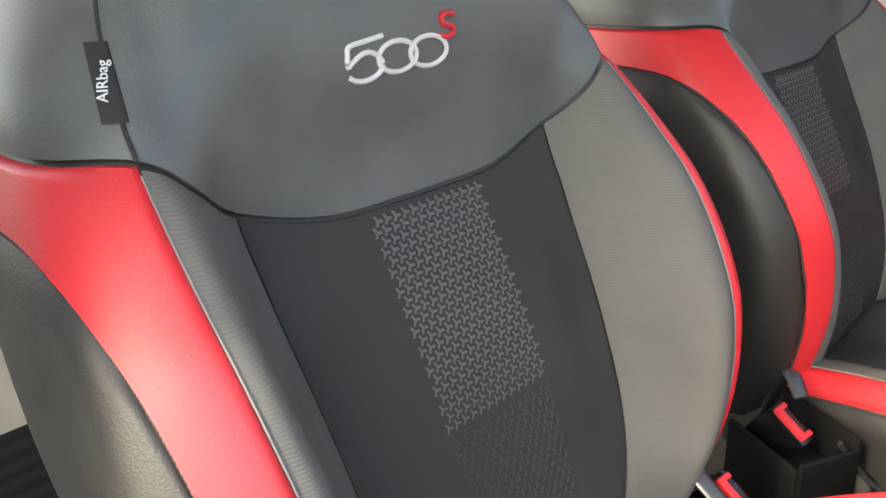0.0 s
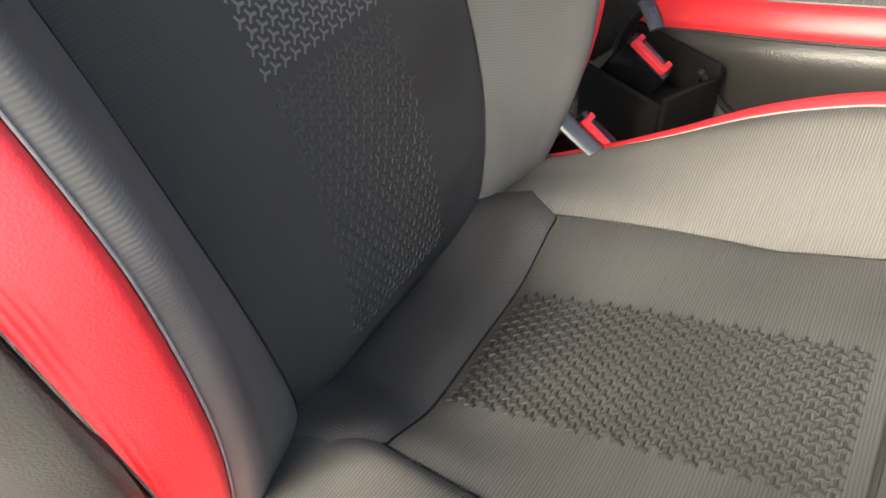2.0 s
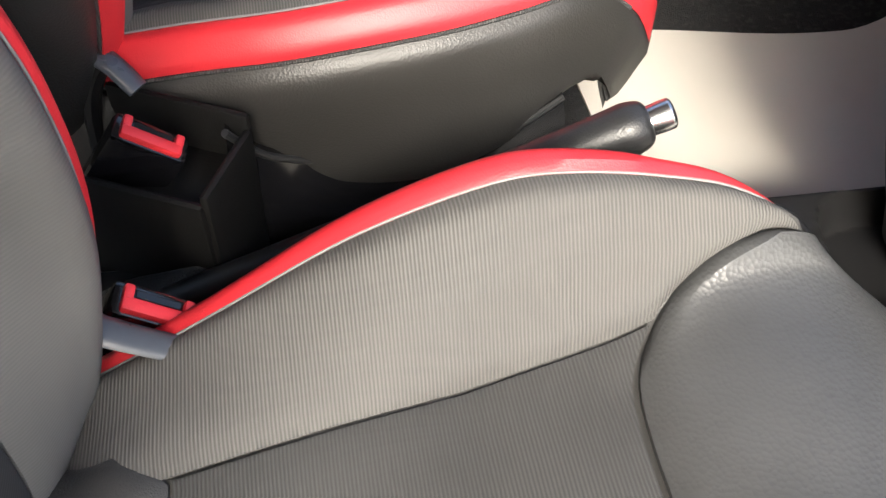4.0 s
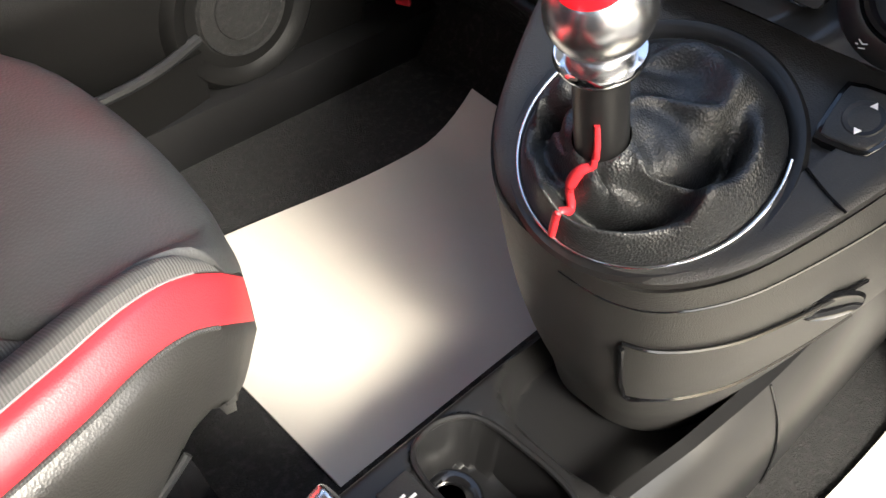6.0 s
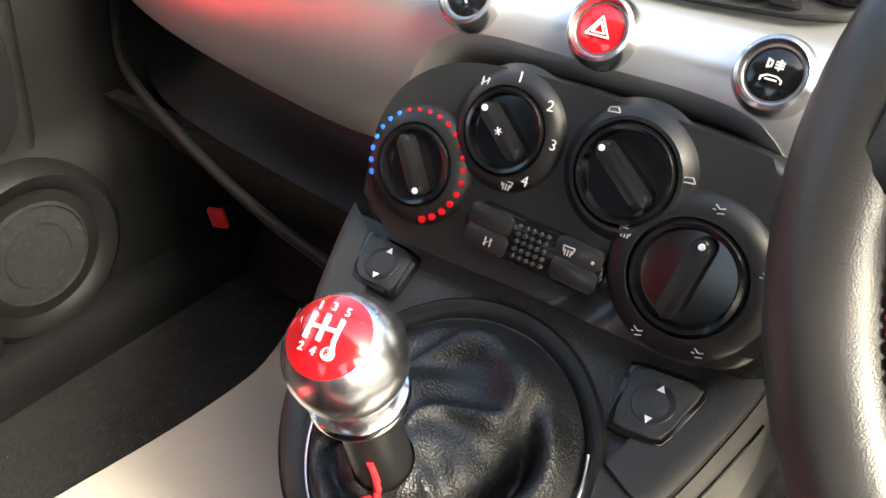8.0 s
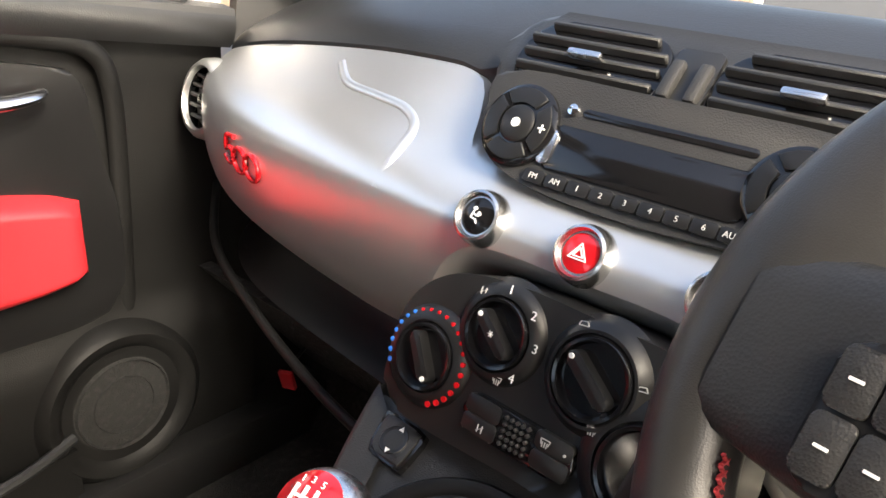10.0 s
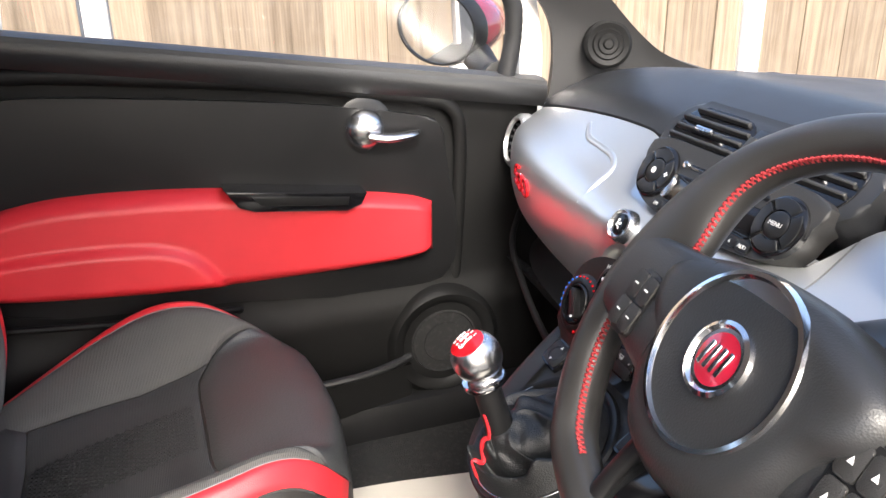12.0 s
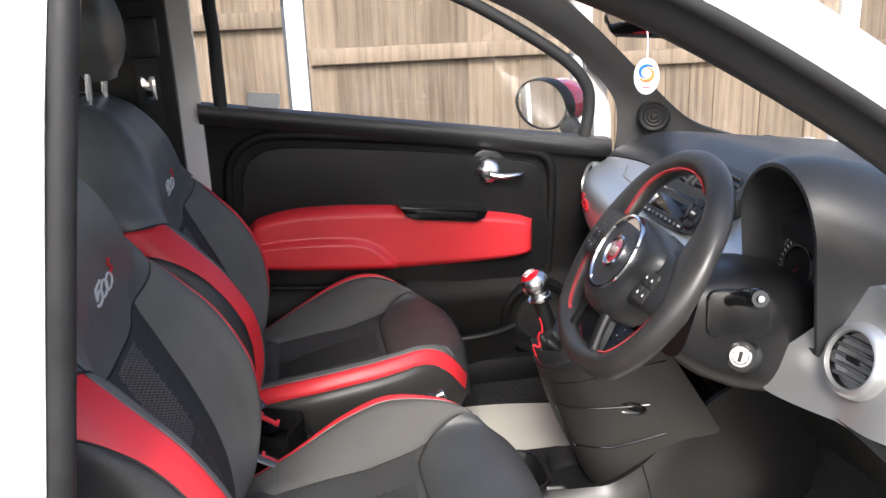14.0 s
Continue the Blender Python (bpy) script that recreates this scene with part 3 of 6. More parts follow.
# ---- setting: floor, walls of the cabin ----
def cabin():
    part("floor", box(-0.9, 1.25, -0.68, 0.68, 0.22, 0.27, 0), CARPET, label="black carpeted car floor")["kind"] = "structure"
    part("tunnel", loft([[(x, y, z) for y, z in ((-0.14, 0.265), (-0.11, 0.28), (-0.07, 0.30), (0.07, 0.30), (0.11, 0.28), (0.14, 0.265))] for x in (-0.9, 1.25)]), CARPET, label="black carpeted tunnel between the seats")["kind"] = "structure"
    part("firewall", sheet(lambda u, v: (lerp(1.0, 1.25, v), lerp(-0.68, 0.68, u), lerp(0.27, 0.62, v)), 4, 4, (0.03, 0, 0)), CARPET, label="black carpeted footwell wall")["kind"] = "structure"
    part("sill_left", box(-0.3, 1.1, 0.60, 0.70, 0.25, 0.34, 0.02), DARK, label="black plastic door sill trim")["kind"] = "structure"
    part("sill_right", box(-0.3, 1.1, -0.74, -0.62, 0.25, 0.36, 0.02), DARK, label="black plastic door sill trim")["kind"] = "structure"
    for k, nm in ((1, "kick_panel_left"), (-1, "kick_panel_right")):
        part(nm, box(0.935, 1.35, 0.672 if k > 0 else -0.70, 0.70 if k > 0 else -0.672, 0.25, 0.80, 0.01), DOORSKIN, label="black footwell side panel")["kind"] = "structure"
    part("rear_wall", box(-1.25, -1.2, -0.7, 0.7, 0.25, 1.0, 0), CARPET, label="dark rear wall of the cabin")["kind"] = "structure"
    part("rear_bench", loft([[(x, y, z) for x, z in ((-1.15, 0.3), (-0.62, 0.3), (-0.60, 0.52), (-0.95, 0.56), (-1.08, 0.95), (-1.18, 0.95))] for y in (-0.6, 0.6)]), FABRIC, label="dark fabric rear bench")["kind"] = "structure"
    part("ceiling", sheet(lambda u, v: (lerp(-1.2, 0.42, u), lerp(-0.55, 0.55, v), 1.44 - 0.05 * (2 * v - 1) ** 2 - 0.04 * (2 * u - 1) ** 2), 8, 8, (0, 0, 0.02)), HEAD, label="light cloth headlining")["kind"] = "structure"
    part("mat", sheet(lambda u, v: (lerp(0.455, 0.940, u), lerp(0.115, 0.470 - 0.040 * math.sin(math.pi * 0.5 * u), v), 0.272 + 0.5 * max(0, u - 0.8) ** 2 + 0.028 * (max(0, u - 0.80) / 0.2) ** 2 * v + 0.004 * math.sin(7 * u) * v), 30, 14, (0, 0, 0.003)), MAT)
    tagged(bpy.data.objects["mat"], "cream paper mat on the passenger floor", "floor mat")
    m = copy_thing(bpy.data.objects["mat"], pose(0.045, -0.628, 0.004))


ground()
fence()
cabin()
seat("passenger_seat", "black and grey front seat with red side stripes, beside the door", 0.342)
seat("driver_seat", "black and grey front seat with red side stripes, behind the wheel", -0.308)


# ---- passenger door and body shell ----
def belt(x):
    return 1.054 - 0.146 * (x + 0.05)


def door():
    d = empty("passenger_door", "closed black door panel with red padded armrest", "car door", at=(0, 0, 0))
    # main skin with a shallow recessed field
    def skin(u, v):
        x = lerp(-0.108, 0.93, u)
        z = lerp(0.30, belt(x), v)
        y = 0.668 - 0.02 * math.sin(math.pi * min(v * 1.2, 1))
        f = min(max((v - 0.90) / 0.1, 0), 1)
        y -= 0.018 * f * f
        if z < 0.56:
            y -= 0.022 * min(1, (0.56 - z) / 0.05)
        return (x, y, z)
    part("door_skin", sheet(skin, 40, 40, (0, 0.03, 0)), DOORSKIN, d)
    # ledge takes the lighter pillar grey to imitate sky sheen on its top
    part("belt_top", sheet(lambda u, v: (lerp(-0.108, 0.93, u), lerp(0.632, 0.70, v), belt(lerp(-0.108, 0.93, u)) + 0.004 * math.sin(math.pi * v)), 20, 6, (0, 0, -0.02)), PILLAR, d, "black grained window ledge")
    part("belt_face", sheet(lambda u, v: (lerp(-0.108, 0.93, u), 0.634 - 0.006 * math.sin(math.pi * v) + 0.012 * (1 - v) ** 2, belt(lerp(-0.108, 0.93, u)) - 0.046 * (1 - v) - 0.002), 20, 6, (0, 0.02, 0)), SOFT, d, "black grained upper band of the door")
    frame = [(0.76, 0.55), (0.77, 0.72), (0.772, 0.83), (0.755, 0.875), (0.70, 0.895), (0.5, 0.93), (0.25, 0.96), (0.07, 0.975), (0.0, 0.962), (-0.045, 0.92), (-0.06, 0.85), (-0.06, 0.70), (-0.05, 0.60)]
    part("moulding", tube([(x, 0.652, z) for x, z in frame], 0.012, 10, steps=6, flat=0.6, up=(0, 1, 0)), DOORSKIN, d, "raised moulding line")
    inner = [(0.735, 0.56), (0.742, 0.80), (0.73, 0.85), (0.69, 0.868), (0.5, 0.902), (0.25, 0.93), (0.08, 0.943), (0.02, 0.93), (-0.015, 0.89), (-0.025, 0.82), (-0.025, 0.62), (0.35, 0.575)]
    ring = [(p.x, p.z) for p in spline([(x, 0, z) for x, z in inner], 5, True)]
    part("field", plate(ring, Matrix.Translation((0, 0.645, 0)) @ facing((0, 0, 0), (0, -1, 0)), 0.012, 0.004), DARK, d, "smooth dark inner field")
    # red armrest pad: outline bulged towards the cabin
    def pad(u, v):
        x = lerp(-0.028, 0.714, u)
        top = ease([(0, 0.742), (0.04, 0.771), (0.2, 0.791), (0.5, 0.780), (0.82, 0.746), (0.95, 0.727), (1, 0.712)], u)
        low = ease([(0, 0.660), (0.04, 0.640), (0.3, 0.618), (0.55, 0.609), (0.9, 0.611), (1, 0.622)], u)
        z = lerp(low, top, v)
        e = min(1.0, min(u, 1 - u) / 0.035) * min(1.0, min(v, 1 - v) / 0.16)
        e = math.sin(e * math.pi / 2) ** 0.7
        ridge = ease([(0, 0.50), (0.34, 0.50), (0.42, 0.42), (0.47, 0.24), (0.51, 0.0), (0.56, -0.2), (1, -0.2)], u)
        def soft(a, b, q):
            q = min(max((q - a) / (b - a), 0), 1)
            return q * q * (3 - 2 * q)
        shelf = 0.015 * soft(ridge + 0.06, ridge - 0.06, v)
        return (x, 0.643 - 0.032 * e - shelf * e, z)
    part("armrest_pad", sheet(pad, 90, 48, (0, 0.03, 0)), RED, d, "red padded vinyl armrest")
    part("pull_cup", plate([(0.345, 0.012), (0.365, -0.018), (0.39, -0.028), (0.54, -0.045), (0.565, -0.036), (0.575, -0.018)], Matrix.Translation((0.010, 0.594, 0.774)) @ facing((0, 0, 0), (0, -1, 0)), 0.05, 0.004), GLOSS, d, "black pull handle cup")
    part("pull_pocket", plate([(0.385, 0.002), (0.40, -0.016), (0.54, -0.032), (0.545, -0.018)], Matrix.Translation((0.010, 0.592, 0.772)) @ facing((0, 0, 0), (0, -1, 0)), 0.01, 0.002), DARK, d, "dark pocket of the pull")
    h = part("inner_handle", lathe([(0.0, 0.034), (0.018, 0.033), (0.03, 0.024), (0.036, 0.008), (0.037, 0)], facing((0.598, 0.652, 0.853), (0, -1, 0))), SATIN, d, "satin silver door handle")
    part("lever", tube([(0.600, 0.62, 0.846), (0.632, 0.612, 0.841), (0.668, 0.616, 0.842), (0.686, 0.628, 0.844)], [0.012, 0.012, 0.01, 0.006], 12, flat=0.7), SATIN, h, "silver pull lever")
    part("handle_recess", lathe([(0.0, 0.002), (0.045, 0.003), (0.052, 0.0), (0.052, -0.004)], facing((0.598, 0.650, 0.853), (0, -1, 0))), DARK, d)
    part("handle_slot", plate(rounded(0.09, 0.03, 0.012), facing((0.658, 0.648, 0.851), (0, -1, 0)), 0.01, 0.002), GLOSS, d)
    sp = part("speaker_ring", lathe([(0.072, 0.004), (0.08, 0.012), (0.09, 0.013), (0.1, 0.004), (0.104, -0.02)], facing((0.728, 0.632, 0.437), (0, -1, 0)) @ Matrix.Scale(1.1, 4), 48), DOORSKIN, d, "round black speaker ring")
    part("speaker_grille", lathe([(0.0, 0.006), (0.02, 0.008), (0.05, 0.005), (0.078, 0.002), (0.078, -0.004)], facing((0.728, 0.632, 0.437), (0, -1, 0)) @ Matrix.Scale(1.1, 4), 48), CARPET, sp, "dark mesh grille")
    for r in (0.036, 0.056):
        part("grille_ridge", lathe([(r - 0.002, 0.004), (r, 0.0085), (r + 0.002, 0.004)], facing((0.728, 0.632, 0.437), (0, -1, 0)) @ Matrix.Scale(1.1, 4), 48, caps=False), CARPET, sp)
    part("pocket_lip", tube([(-0.02, 0.625, 0.595), (0.18, 0.61, 0.583), (0.345, 0.615, 0.575), (0.36, 0.64, 0.56)], 0.006, 8), DOORSKIN, d, "thin lip under the armrest")
    part("map_pocket", sheet(lambda u, v: (lerp(-0.1, 0.66, u), 0.60 + 0.02 * abs(2 * u - 1) ** 4, lerp(0.30, 0.405, v)), 16, 4, (0, 0.012, 0)), DOORSKIN, d, "black door bin")
    part("bin_lip", tube([(-0.1, 0.60, 0.408), (0.3, 0.597, 0.408), (0.55, 0.60, 0.41), (0.66, 0.625, 0.42)], 0.007, 8), SOFT, d)


def body():
    b = empty("car_body", "white painted car body with open driver door", "car", at=(0, 0, 0))
    # passenger side window frame, from the rear edge over the front curve
    line = [(-0.055, 1.05), (-0.052, 1.2), (-0.04, 1.36), (0.1, 1.40), (0.3, 1.375), (0.507, 1.295), (0.648, 1.222), (0.796, 1.128), (0.86, 1.06), (0.872, 1.0), (0.862, 0.93), (0.855, 0.90)]
    part("window_seal", tube([(x, 0.655 - 0.16 * max(0, z - 0.95) * 0.5, z) for x, z in line], 0.016, 10, steps=6), RUBBER, b, "black rubber window seal")
    part("front_pillar_outer", sheet(lambda u, v: Vector((lerp(0.893, 0.945, v), lerp(0.668, 0.685, v), 0.86 + 0.27 * u)) + Vector((-0.06 * max(0, u - 0.35) ** 1.3, 0, 0)), 10, 4, (0, 0.02, 0)), WHITE, b, "white painted door jamb")
    part("rear_jamb", sheet(lambda u, v: (lerp(-0.155, -0.10, v), 0.655 - 0.05 * max(0, u - 0.5), lerp(0.30, 1.38, u)), 10, 3, (0, 0.03, 0)), WHITE, b, "white painted door jamb")
    # passenger front pillar trim inside
    edge_in = [(0.40, 1.37), (0.548, 1.30), (0.70, 1.225), (0.83, 1.135), (0.93, 1.03), (0.955, 0.95), (0.95, 0.86)]
    edge_out = [(0.60, 1.385), (0.757, 1.285), (0.859, 1.20), (0.966, 1.10), (1.077, 0.995), (1.15, 0.945), (1.25, 0.91)]
    def pillar(s):
        def f(u, v):
            i = u * (len(edge_in) - 1)
            a = spline([(x, 0, z) for x, z in edge_in], 8)
            c = spline([(x, 0, z) for x, z in edge_out], 8)
            k = min(int(round(u * (len(a) - 1))), len(a) - 1)
            p = a[k].lerp(c[k], v)
            return (p.x, s * (0.66 - 0.10 * (p.z - 0.95) - 0.07 * v * v - 0.02 * math.sin(math.pi * v)), p.z)
        return f
    part("pillar_trim", sheet(pillar(1), 48, 8, (0.01, 0.03, 0)), PILLAR, b, "grey grained pillar trim")
    tw = part("tweeter", lathe([(0.0, 0.012), (0.008, 0.012), (0.011, 0.008), (0.018, 0.009), (0.021, 0.006), (0.028, 0.008), (0.031, 0.005), (0.04, 0.008), (0.046, 0.004), (0.048, -0.01)], facing((1.03, 0.602, 0.972), (-0.35, -0.9, 0.12)) @ Matrix.Scale(0.9, 4), 40), DOORSKIN, b, "round ridged tweeter cover")
    # driver side opening: rear pillar, seal and front pillar
    def rear_edge(z):
        return -0.079 + 0.160 * (z - 1.127)
    part("rear_pillar", sheet(lambda u, v: (rear_edge(lerp(0.2, 1.42, u)) - 0.32 * v, -0.738 - 0.05 * math.sin(math.pi * v * 0.5) + 0.12 * max(0, lerp(0.2, 1.42, u) - 1.2), lerp(0.2, 1.42, u)), 12, 8, (0, 0.06, 0)), WHITE, b, "white painted rear door pillar")
    part("rear_seal", tube([(rear_edge(z) + 0.010, -0.728 + 0.12 * max(0, z - 1.2), z) for z in (0.25, 0.6, 0.9, 1.1, 1.25, 1.36)], 0.0125, 10), RUBBER, b, "black rubber door seal")
    low = [(0.02, 1.405), (0.15, 1.378), (0.25, 1.342), (0.356, 1.293), (0.468, 1.245), (0.592, 1.177), (0.708, 1.103), (0.83, 1.01), (0.93, 0.90), (0.98, 0.78), (0.99, 0.5)]
    line = spline([(x, 0, z) for x, z in low], 6)
    def off(i, d):
        a, c = line[max(i - 1, 0)], line[min(i + 1, len(line) - 1)]
        t = (c - a).normalized()
        return line[i] + Vector((-t.z, 0, t.x)) * d
    def band(d0, d1, y0, y1, bulge):
        return lambda u, v: (lambda p: (p.x, lerp(y0, y1, v) - bulge * math.sin(math.pi * v) + 0.10 * max(0, p.z - 1.1), p.z))(off(min(int(round(u * (len(line) - 1))), len(line) - 1), lerp(d0, d1, v)))
    part("front_trim", sheet(band(0.0, 0.026, -0.685, -0.715, 0.006), len(line) - 1, 5, (0.0, 0.02, 0.0)), SOFT, b, "dark pillar trim")
    part("front_seal", tube([(off(i, 0.030).x, -0.722 + 0.10 * max(0, line[i].z - 1.1), off(i, 0.030).z) for i in range(0, len(line), 2)], 0.0085, 10, steps=3), RUBBER, b, "black rubber door seal")
    part("front_pillar", sheet(band(0.034, 0.092, -0.732, -0.700, 0.016), len(line) - 1, 8, (0.0, 0.02, 0.0)), WHITE, b, "white painted front pillar")
    part("roof", sheet(lambda u, v: (lerp(-1.4, 0.33, u), lerp(-0.66, 0.66, v), 1.50 - 0.07 * (2 * v - 1) ** 2 - 0.05 * (2 * u - 1) ** 2), 12, 12, (0, 0, -0.02)), WHITE, b, "white painted roof")
    part("bonnet", sheet(lambda u, v: (lerp(1.2, 1.75, u), lerp(-0.68, 0.68, v), 0.93 - 0.22 * u * u - 0.06 * (2 * v - 1) ** 2), 10, 10, (0, 0, -0.02)), WHITE, b, "white painted bonnet")
    part("rocker", box(-0.3, 1.3, -0.80, -0.73, 0.15, 0.34, 0.03), WHITE, b, "white painted sill")
    part("outer_left", box(-1.5, 1.6, 0.73, 0.76, 0.2, 0.86, 0.02), WHITE, b, "white painted left flank")
    # unseen wing, added to keep light from the front out of the footwell
    part("front_wing_right", sheet(lambda u, v: (lerp(1.0, 1.62, u), -0.765 + 0.03 * abs(2 * v - 1) ** 3, lerp(0.25, 0.90 - 0.10 * u * u, v)), 8, 10, (0, 0.03, 0)), WHITE, b, "white painted front wing, unseen, added to shade the footwell")
    part("rear_quarter_left", box(-1.5, -0.17, 0.68, 0.73, 0.85, 1.0, 0.01), DARK, b)
    # rear pillar cover, inside, behind the passenger door
    part("pillar_cover", sheet(lambda u, v: (lerp(-0.36, -0.15, v), 0.62 - 0.08 * max(0, u - 0.4) + 0.02 * v, lerp(0.30, 1.42, u)), 10, 4, (0, 0.03, 0)), DARK, b, "black rear pillar cover")
    for n, (f, mat) in {"windscreen": (lambda u, v: (lerp(1.30, 0.52, u) - 0.12 * (2 * v - 1) ** 2 * (1 - 0.4 * u), lerp(-0.66 + 0.1 * u, 0.66 - 0.1 * u, v), lerp(0.93, 1.40, u) + 0.03 * math.sin(math.pi * u)), GLASS)}.items():
        g = part(n, sheet(f, 8, 12, (0, 0, 0.004)), mat, b, "clear glass windscreen")
        g.visible_shadow = False
    g = part("side_window", sheet(lambda u, v: (lerp(-0.055, 0.86, u), 0.672 - 0.07 * v, lerp(belt(lerp(-0.055, 0.86, u)) - 0.01, 1.39, v)), 6, 6, (0, 0.004, 0)), GLASS, b, "clear glass door window")
    g.visible_shadow = False
    # windscreen wiper at the foot of the glass
    w = empty("wiper", "black windscreen wiper arm resting on the glass", "wiper", at=(1.27, 0.36, 0.925))
    part("arm", tube([(0.0, 0.10, -0.012), (0.0, 0.04, 0.0), (-0.01, -0.10, 0.006), (-0.02, -0.36, 0.006)], [0.010, 0.008, 0.006, 0.004], 10), DARK, w, "black arm")
    part("pivot_cap", lathe([(0, 0.016), (0.012, 0.014), (0.017, 0.004), (0.018, -0.01)], Matrix.Translation((0.0, 0.10, -0.012)), 20), DARK, w, "black pivot cap")
    part("blade", tube([(-0.03, 0.05, 0.0), (-0.03, -0.20, 0.004), (-0.04, -0.45, 0.0)], 0.004, 8), RUBBER, w, "black rubber blade")
    # door mirror
    m = empty("door_mirror", "red door mirror with black glass surround", "mirror", at=(0.808, 0.865, 0.984))
    mm = facing((0, 0, 0), (-0.90, -0.43, -0.04))
    shell = []
    for i in range(13):
        t = i / 12
        k = math.sqrt(max(0.02, 1 - (max(0, t - 0.12) / 0.90) ** 2.2)) if t > 0.12 else 1
        shell.append([mm @ Vector((0.106 * k * math.cos(a) - 0.01 * t, 0.070 * k * math.sin(a), -0.01 - 0.15 * t)) for a in (2 * math.pi * j / 36 for j in range(36))])
    part("shell", loft(shell), REDPAINT, m, "red painted mirror shell")
    ell = mm @ Matrix.Diagonal((0.108, 0.072, 0.1, 1))
    part("surround", lathe([(0.92, 0.0), (0.94, 0.07), (0.985, 0.07), (1.02, -0.02), (1.02, -0.25)], ell, 48), DARK, m, "black mirror surround")
    part("mirror_glass", lathe([(0.0, 0.03), (0.94, 0.03), (0.94, -0.08)], ell, 40), MIRROR, m, "mirror glass")
    part("foot", tube([(0.06, -0.06, -0.05), (0.06, -0.13, -0.075), (0.05, -0.19, -0.07)], [0.03, 0.025, 0.03], 12), BLACK, m, "black mirror foot")


# ---- dashboard ----
FASCIA_X = [(0, 0.750), (0.12, 0.751), (0.25, 0.760), (0.40, 0.780), (0.50, 0.805), (0.58, 0.845), (0.64, 0.90), (0.675, 0.96)]
FASCIA_LO = [(0, 0.829), (0.085, 0.826), (0.112, 0.808), (0.130, 0.776), (0.148, 0.740), (0.18, 0.713), (0.3, 0.712), (0.45, 0.728), (0.56, 0.75), (0.64, 0.775), (0.675, 0.80)]
FASCIA_HI = [(0, 0.868), (0.12, 0.868), (0.14, 0.874), (0.165, 0.908), (0.18, 0.918), (0.22, 0.921), (0.34, 0.914), (0.49, 0.895), (0.60, 0.872), (0.675, 0.85)]


def fascia_point(y, v, lift=0.0):
    a = abs(y)
    lo, hi = ease(FASCIA_LO, a), ease(FASCIA_HI, a)
    z = lerp(lo, hi, v)
    x = ease(FASCIA_X, a) + ease([(0.70, 0.035), (0.74, 0.010), (0.79, -0.002), (0.84, 0.002), (0.856, 0.018), (0.872, 0.048), (0.90, 0.085), (0.93, 0.115)], z)
    return Vector((x - lift, y, z + 0.3 * lift))


def dash():
    d = empty("dashboard", "black dashboard with a silver painted fascia", "dashboard", at=(0, 0, 0))
    part("fascia_left", sheet(lambda u, v: fascia_point(lerp(0.675, -0.16, u), v), 90, 30, (0.02, 0, 0)), SILVER, d, "silver painted fascia")
    part("fascia_right", sheet(lambda u, v: fascia_point(lerp(-0.162, -0.25, u), v), 12, 20, (0.02, 0, 0)), SILVER, d, "silver painted fascia")
    def cove(u, v):
        y = lerp(0.150, -0.162, u)
        p = fascia_point(y, 0)
        a = v * math.pi / 2
        return p + Vector((0.046 * (1 - math.cos(a)) + 0.010 * v, -0.10 * y * v, -0.032 * math.sin(a)))
    part("fascia_cove", sheet(cove, 60, 10, (0.006, 0, 0.006)), SILVER, d, "silver hollow over the heater panel")
    def top(u, v):
        y = lerp(-0.68, 0.68, u)
        e = fascia_point(max(-0.675, min(0.675, y)), 1.0) if abs(y) > 0.18 else Vector((0.862, y, 0.924))
        x = lerp(e.x + 0.001, 1.32 - 0.25 * (y / 0.68) ** 2 * 0.4, v)
        crown = 0.985 - 0.10 * (abs(y) / 0.68) ** 3
        z = lerp(e.z + 0.004, crown, min(1, v * 4) ** 0.6) - 0.05 * max(0, v - 0.3)
        return (x, y, z)
    part("dash_top", sheet(top, 60, 30, (0, 0, -0.02)), SOFT, d, "grey soft dash top")
    # lower dash: shelf and knee panels
    part("glove_shelf", sheet(lambda u, v: (fascia_point(lerp(0.66, 0.13, u), 0).x + 0.03 + 0.06 * math.sin(math.pi * v), lerp(0.66, 0.13, u), lerp(fascia_point(lerp(0.66, 0.13, u), 0).z - 0.006, 0.60 + 0.02 * (1 - u), v)), 24, 10, (0.02, 0, 0)), DARK, d, "dark open shelf under the fascia")
    part("shelf_lip", tube([(0.90, 0.65, 0.69), (0.83, 0.55, 0.655), (0.79, 0.42, 0.63), (0.76, 0.28, 0.61), (0.74, 0.14, 0.60)], 0.0055, 10), DOORSKIN, d, "rolled lip of the shelf")
    part("lower_left", sheet(lambda u, v: (lerp(0.86, 1.05, v), lerp(0.645, 0.12, u), lerp(0.585, 0.36, v)), 6, 6, (0.02, 0, 0)), CARPET, d)
    # knee panel uses the darker door plastic in place of the footwell's shade
    part("lower_right", sheet(lambda u, v: (lerp(0.80, 1.02, v ** 0.8) + 0.02 * math.sin(math.pi * u), lerp(-0.13, -0.665, u), lerp(0.715, 0.47, v) + 0.03 * math.sin(math.pi * v)), 16, 10, (0.03, 0, 0.0)), DOORSKIN, d, "black knee panel")
    # driver's fascia end with its vent
    RV = Vector((0.845, -0.512, 0.795))
    def rf(u, v):
        y = lerp(-0.366, -0.675, u)
        lo = ease([(0, 0.722), (0.1, 0.706), (0.6, 0.714), (1, 0.725)], u)
        hi = ease([(0, 0.740), (0.14, 0.790), (0.27, 0.845), (0.39, 0.896), (0.5, 0.888), (1, 0.82)], u)
        z = lerp(lo, hi, v)
        return (0.792 + 0.044 * min(1, 2.2 * u) + 0.30 * (z - 0.78) + 0.25 * (max(0, u - 0.5)) ** 2, y, z)
